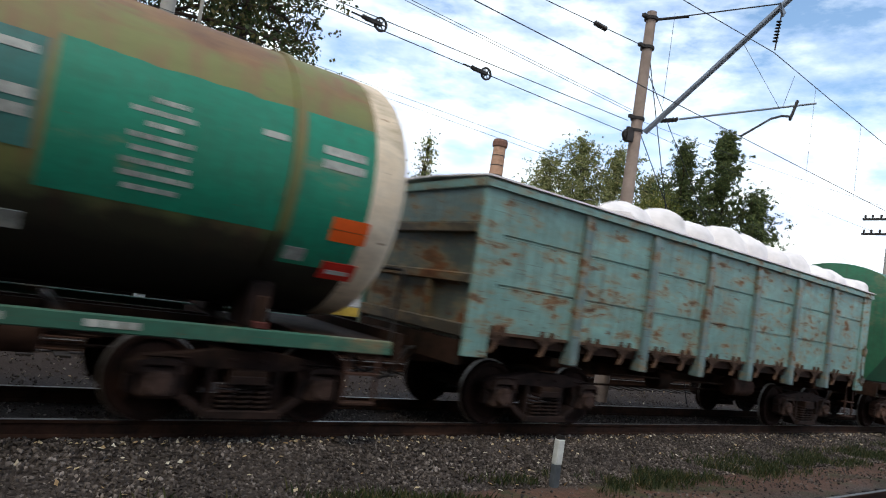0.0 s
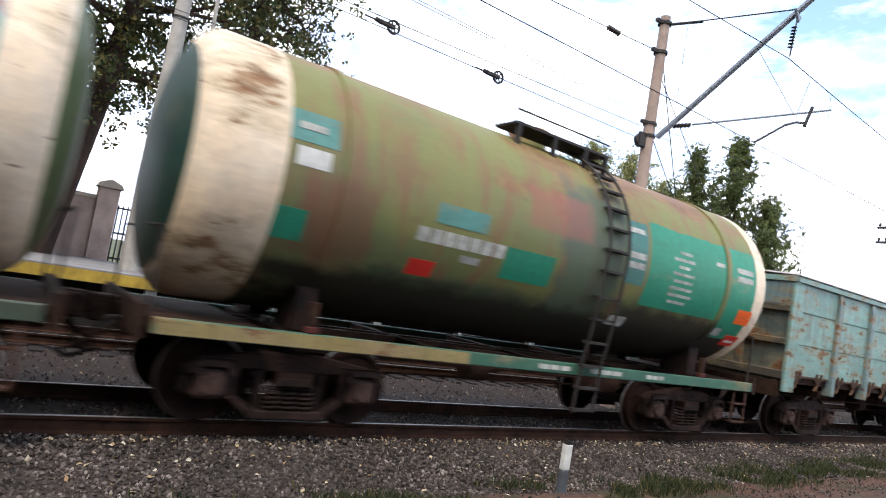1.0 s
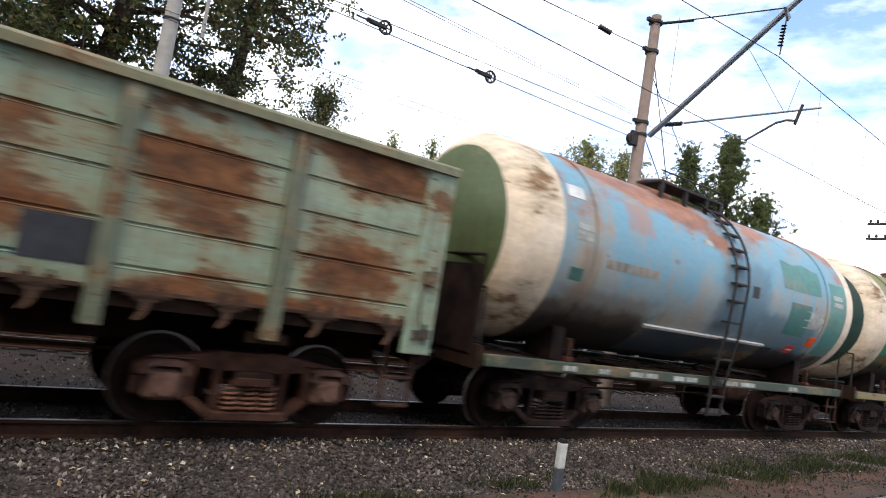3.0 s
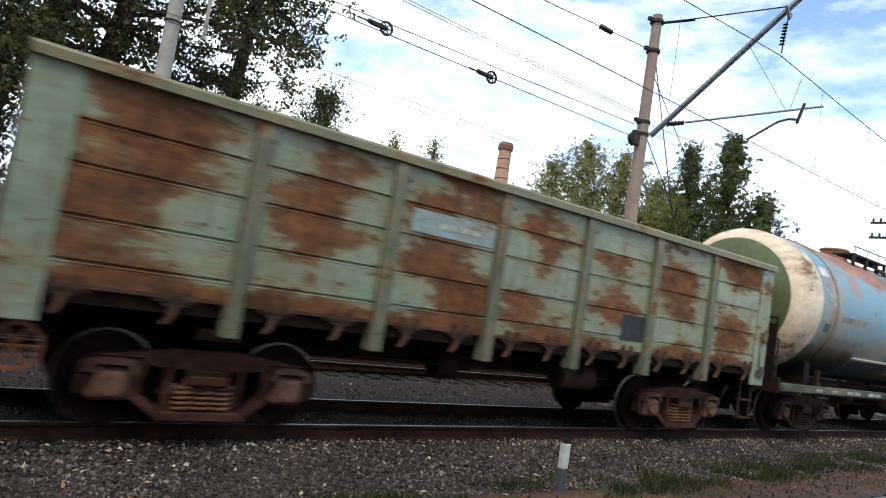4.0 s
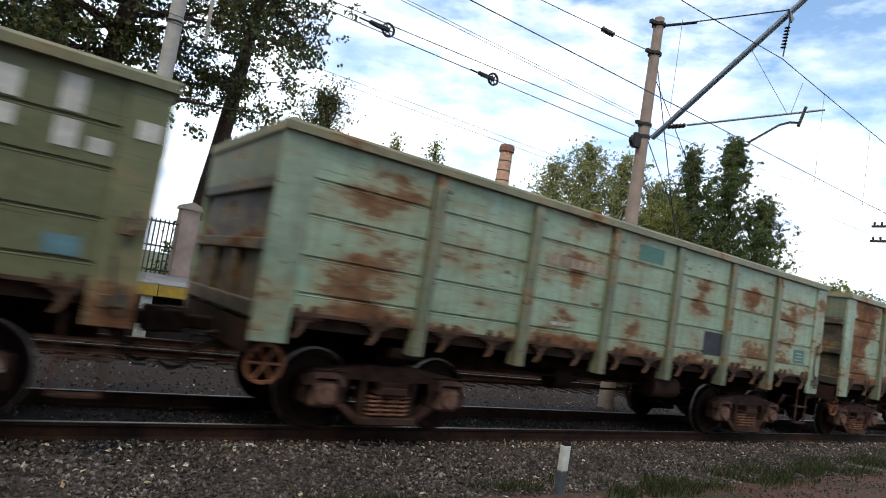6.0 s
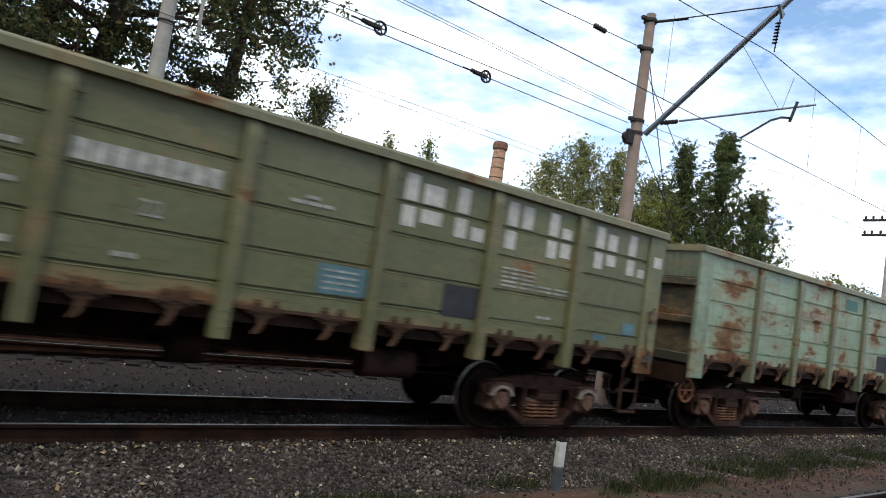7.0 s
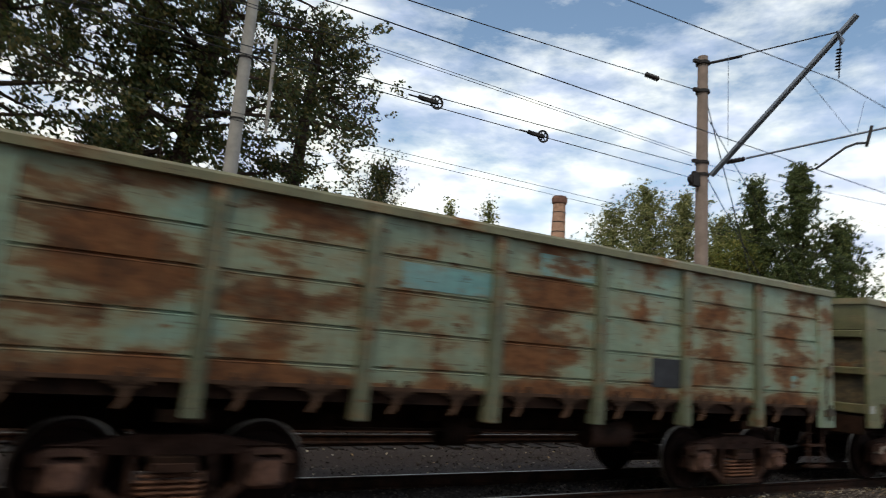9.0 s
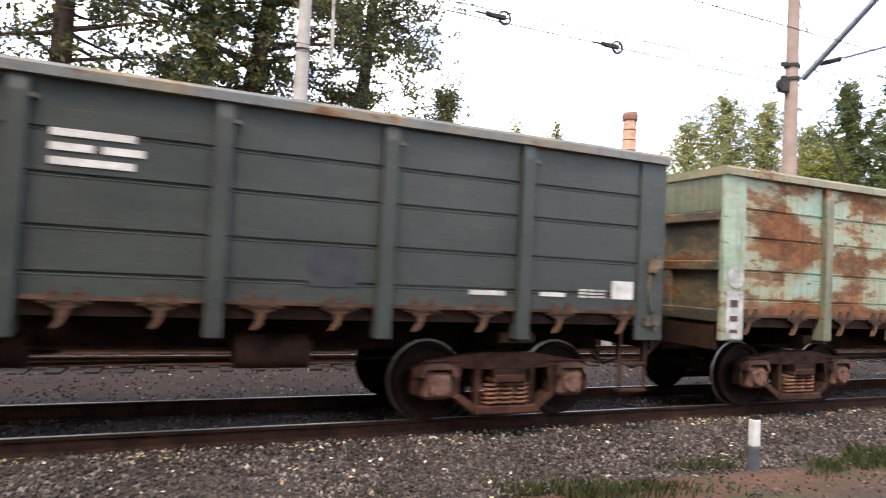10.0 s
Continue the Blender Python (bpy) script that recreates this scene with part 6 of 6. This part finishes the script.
def build_poplar(x, y, h, w, count, mat, label, low=0.12, size=0.2, taper=0.6):
    """A tree of steep limbs with leaves in small tufts along them; the outline is an uneven pointed oval."""
    t = thing("tree", label, "tree", pose(x, y, -0.4), "trees")
    bm = bmesh.new()
    clumps = []
    limb(bm, (0, 0, 0), (0.3, 0, h * 0.97), 0.22, 0.03, 0.3, 8, 10)
    lobe = [random.uniform(0.75, 1.2) for _ in range(7)]
    for i in range(260):
        v = random.random()
        a = random.uniform(0, 2 * math.pi)
        r = w * 1.75 * math.sqrt(v + 0.15) * (1.02 - v) ** taper * random.uniform(0.35, 1.0) * lobe[int(a / 6.2832 * 6.99)]
        z = h * (low + (1 - low) * v)
        end = Vector((0.3 * v + r * math.cos(a), r * math.sin(a), z))
        start = Vector((0.3 * v, 0, max(0.03 * h, z - 0.3 - r * random.uniform(0.7, 1.5))))
        if i % 2 == 0:
            rod(bm, start, end, 0.03, 0.008, 5)
        for k in range(6):
            f = (k + 1) / 6
            p = start.lerp(end, f) + Vector((random.uniform(-1, 1), random.uniform(-1, 1), random.uniform(-1, 1))) * 0.25
            clumps.append((p, random.uniform(0.12, 0.38) * (1.2 - 0.4 * f)))
        for k in range(6):
            q = end + Vector((random.uniform(-1, 1), random.uniform(-1, 1), random.uniform(-0.5, 1.4))) * 0.5
            clumps.append((q, random.uniform(0.07, 0.17)))
    part("trunk", bm, M["bark"], t, "brown trunk", True)
    part("crown", crown_mesh("crown", clumps, count, size, mat), parent=t)
    return t


def build_trees():
    build_big_tree(0.1, 20.5, 1.0, 16.5, "tall dark poplar with two thick trunks on the platform", [(-0.05, -0.05, 0.3, 3.8), (0.45, 2.6, -0.2, 6.5)], 52000, 4.6, -0.3)
    build_big_tree(5.0, 23.4, -0.3, 14.5, "dark leafy poplar beyond the wall", [(0.0, 1.0, -0.8, 4.0)], 11000, 8.0)
    build_big_tree(-3.9, 20.6, 1.0, 15.5, "tall dark poplar beside the wall", [(0.0, 0.1, 0.2, 3.8)], 14000, 4.6)
    build_poplar(-1.3, 24.2, 9.5, 1.5, 3500, M["leaf_dark"], "slim dark tree beyond the wall", 0.3, 0.10)
    build_big_tree(-9.5, 21.0, 1.0, 14.0, "dark leafy poplar farther along the wall", [(0.0, 0.3, 0.2, 4.2)], 14000, 4.0)
    build_poplar(10.6, 27.0, 11.0, 1.55, 14000, M["leaf_dark"], "small dark tree beyond the wall", 0.5, 0.062, 0.45)
    build_poplar(20.6, 38.0, 12.9, 1.1, 1500, M["leaf_pale"], "sparse young tree beyond the wall", 0.4, 0.10)
    build_poplar(23.9, 38.0, 13.5, 1.5, 2400, M["leaf_pale"], "sparse young tree beyond the wall", 0.4, 0.10)
    build_poplar(31.6, 33.4, 13.6, 3.6, 50000, M["leaf_pale"], "pale green aspen beyond the line", 0.1, 0.062)
    build_poplar(33.2, 31.4, 15.0, 4.0, 76000, M["leaf_pale"], "pale green aspen beyond the line", 0.1, 0.062)
    build_poplar(34.8, 29.6, 14.4, 3.6, 66000, M["leaf_pale"], "pale green aspen beyond the line", 0.1, 0.062)
    build_poplar(36.4, 28.0, 12.9, 3.0, 40000, M["leaf_pale"], "pale green aspen beyond the line", 0.1, 0.062)
    build_poplar(37.0, 25.7, 15.2, 4.1, 130000, M["leaf"], "dense green poplar beyond the line", 0.05, 0.054, 0.95)
    build_poplar(38.0, 23.3, 15.6, 5.0, 170000, M["leaf"], "dense green poplar beyond the line", 0.05, 0.054, 0.95)
    build_poplar(39.2, 21.5, 12.0, 4.0, 95000, M["leaf"], "green poplar beside taller ones", 0.05, 0.054, 0.75)
    build_poplar(34.6, 25.2, 10.9, 2.6, 40000, M["leaf_yellow"], "lower yellow-green tree before the poplars", 0.05, 0.060)
    for i in range(9):
        x = 56 + 7 * i + random.uniform(-2, 2)
        build_poplar(x, 24 + 0.25 * (x - 56) + random.uniform(-2, 2), random.uniform(7.5, 10.5), 4.6, 20000, M["leaf_yellow"], "broad yellow-green tree far along the line", 0.05, 0.11)
    for i in range(8):
        x = -20 + 9 * i + random.uniform(-2, 2)
        build_poplar(x, 30 + random.uniform(-1, 3), random.uniform(3.2, 4.6), 2.6, 4500, M["leaf"], "green shrub beyond the wall", 0.05, 0.12)


def build_light_blocker():
    # added out of view behind the camera to cut light, tallest at left
    bm = bmesh.new()
    box(bm, -120, 3, -9.6, -9.0, -0.5, 15.0)
    box(bm, 3, 160, -9.6, -9.0, -0.5, 4.0)
    one("light_blocker", bm, M["blocker"], "unseen dark slab added behind the camera to cut light", "wall", kind="structure")


M["blocker"] = plain("dark_blocker", (0.035, 0.035, 0.03), 0.95, 0, 0.4, 0.8)

build_ground()
build_light_blocker()
build_track(TRACK_Y, "railway track with worn steel rails on dark sleepers")
build_track(2.8, "near railway track with worn steel rails")
build_track(13.5, "far railway track beside the platform")
build_train()
build_main_pole()
build_wires()
build_left_pole()
build_far_pole()
build_street_lamp()
build_platform()
build_wall()
build_chimney()
build_trees()
build_post()
build_stones()
build_fallen_leaves()
build_grass()


LAG = [(0.0, -0.25), (0.5, -0.20), (1.0, -0.13), (1.5, -0.08), (2.0, -0.03), (2.5, 0.0)] + [(3.0 + 0.5 * i, 0.0) for i in range(10)] + [(8.0, -0.01), (8.5, -0.04), (9.0, -0.05), (9.5, -0.11), (10.0, -0.22)]


def motions():
    """The train rolls by at a steady pace and its wheels turn."""
    for wagon in TRAIN:
        x0 = wagon.matrix_basis.translation.x
        walk(wagon, [(t, pose(x0 + SPEED * t + lag, TRACK_Y, 0)) for t, lag in LAG])
    steps = [i / 15 for i in range(151)]
    for wheel, x in WHEELS:
        walk(wheel, [(t, pose(x, 0, R_WHEEL, 0, math.degrees(SPEED * t / R_WHEEL) % 360, 0)) for t in steps])


motions()
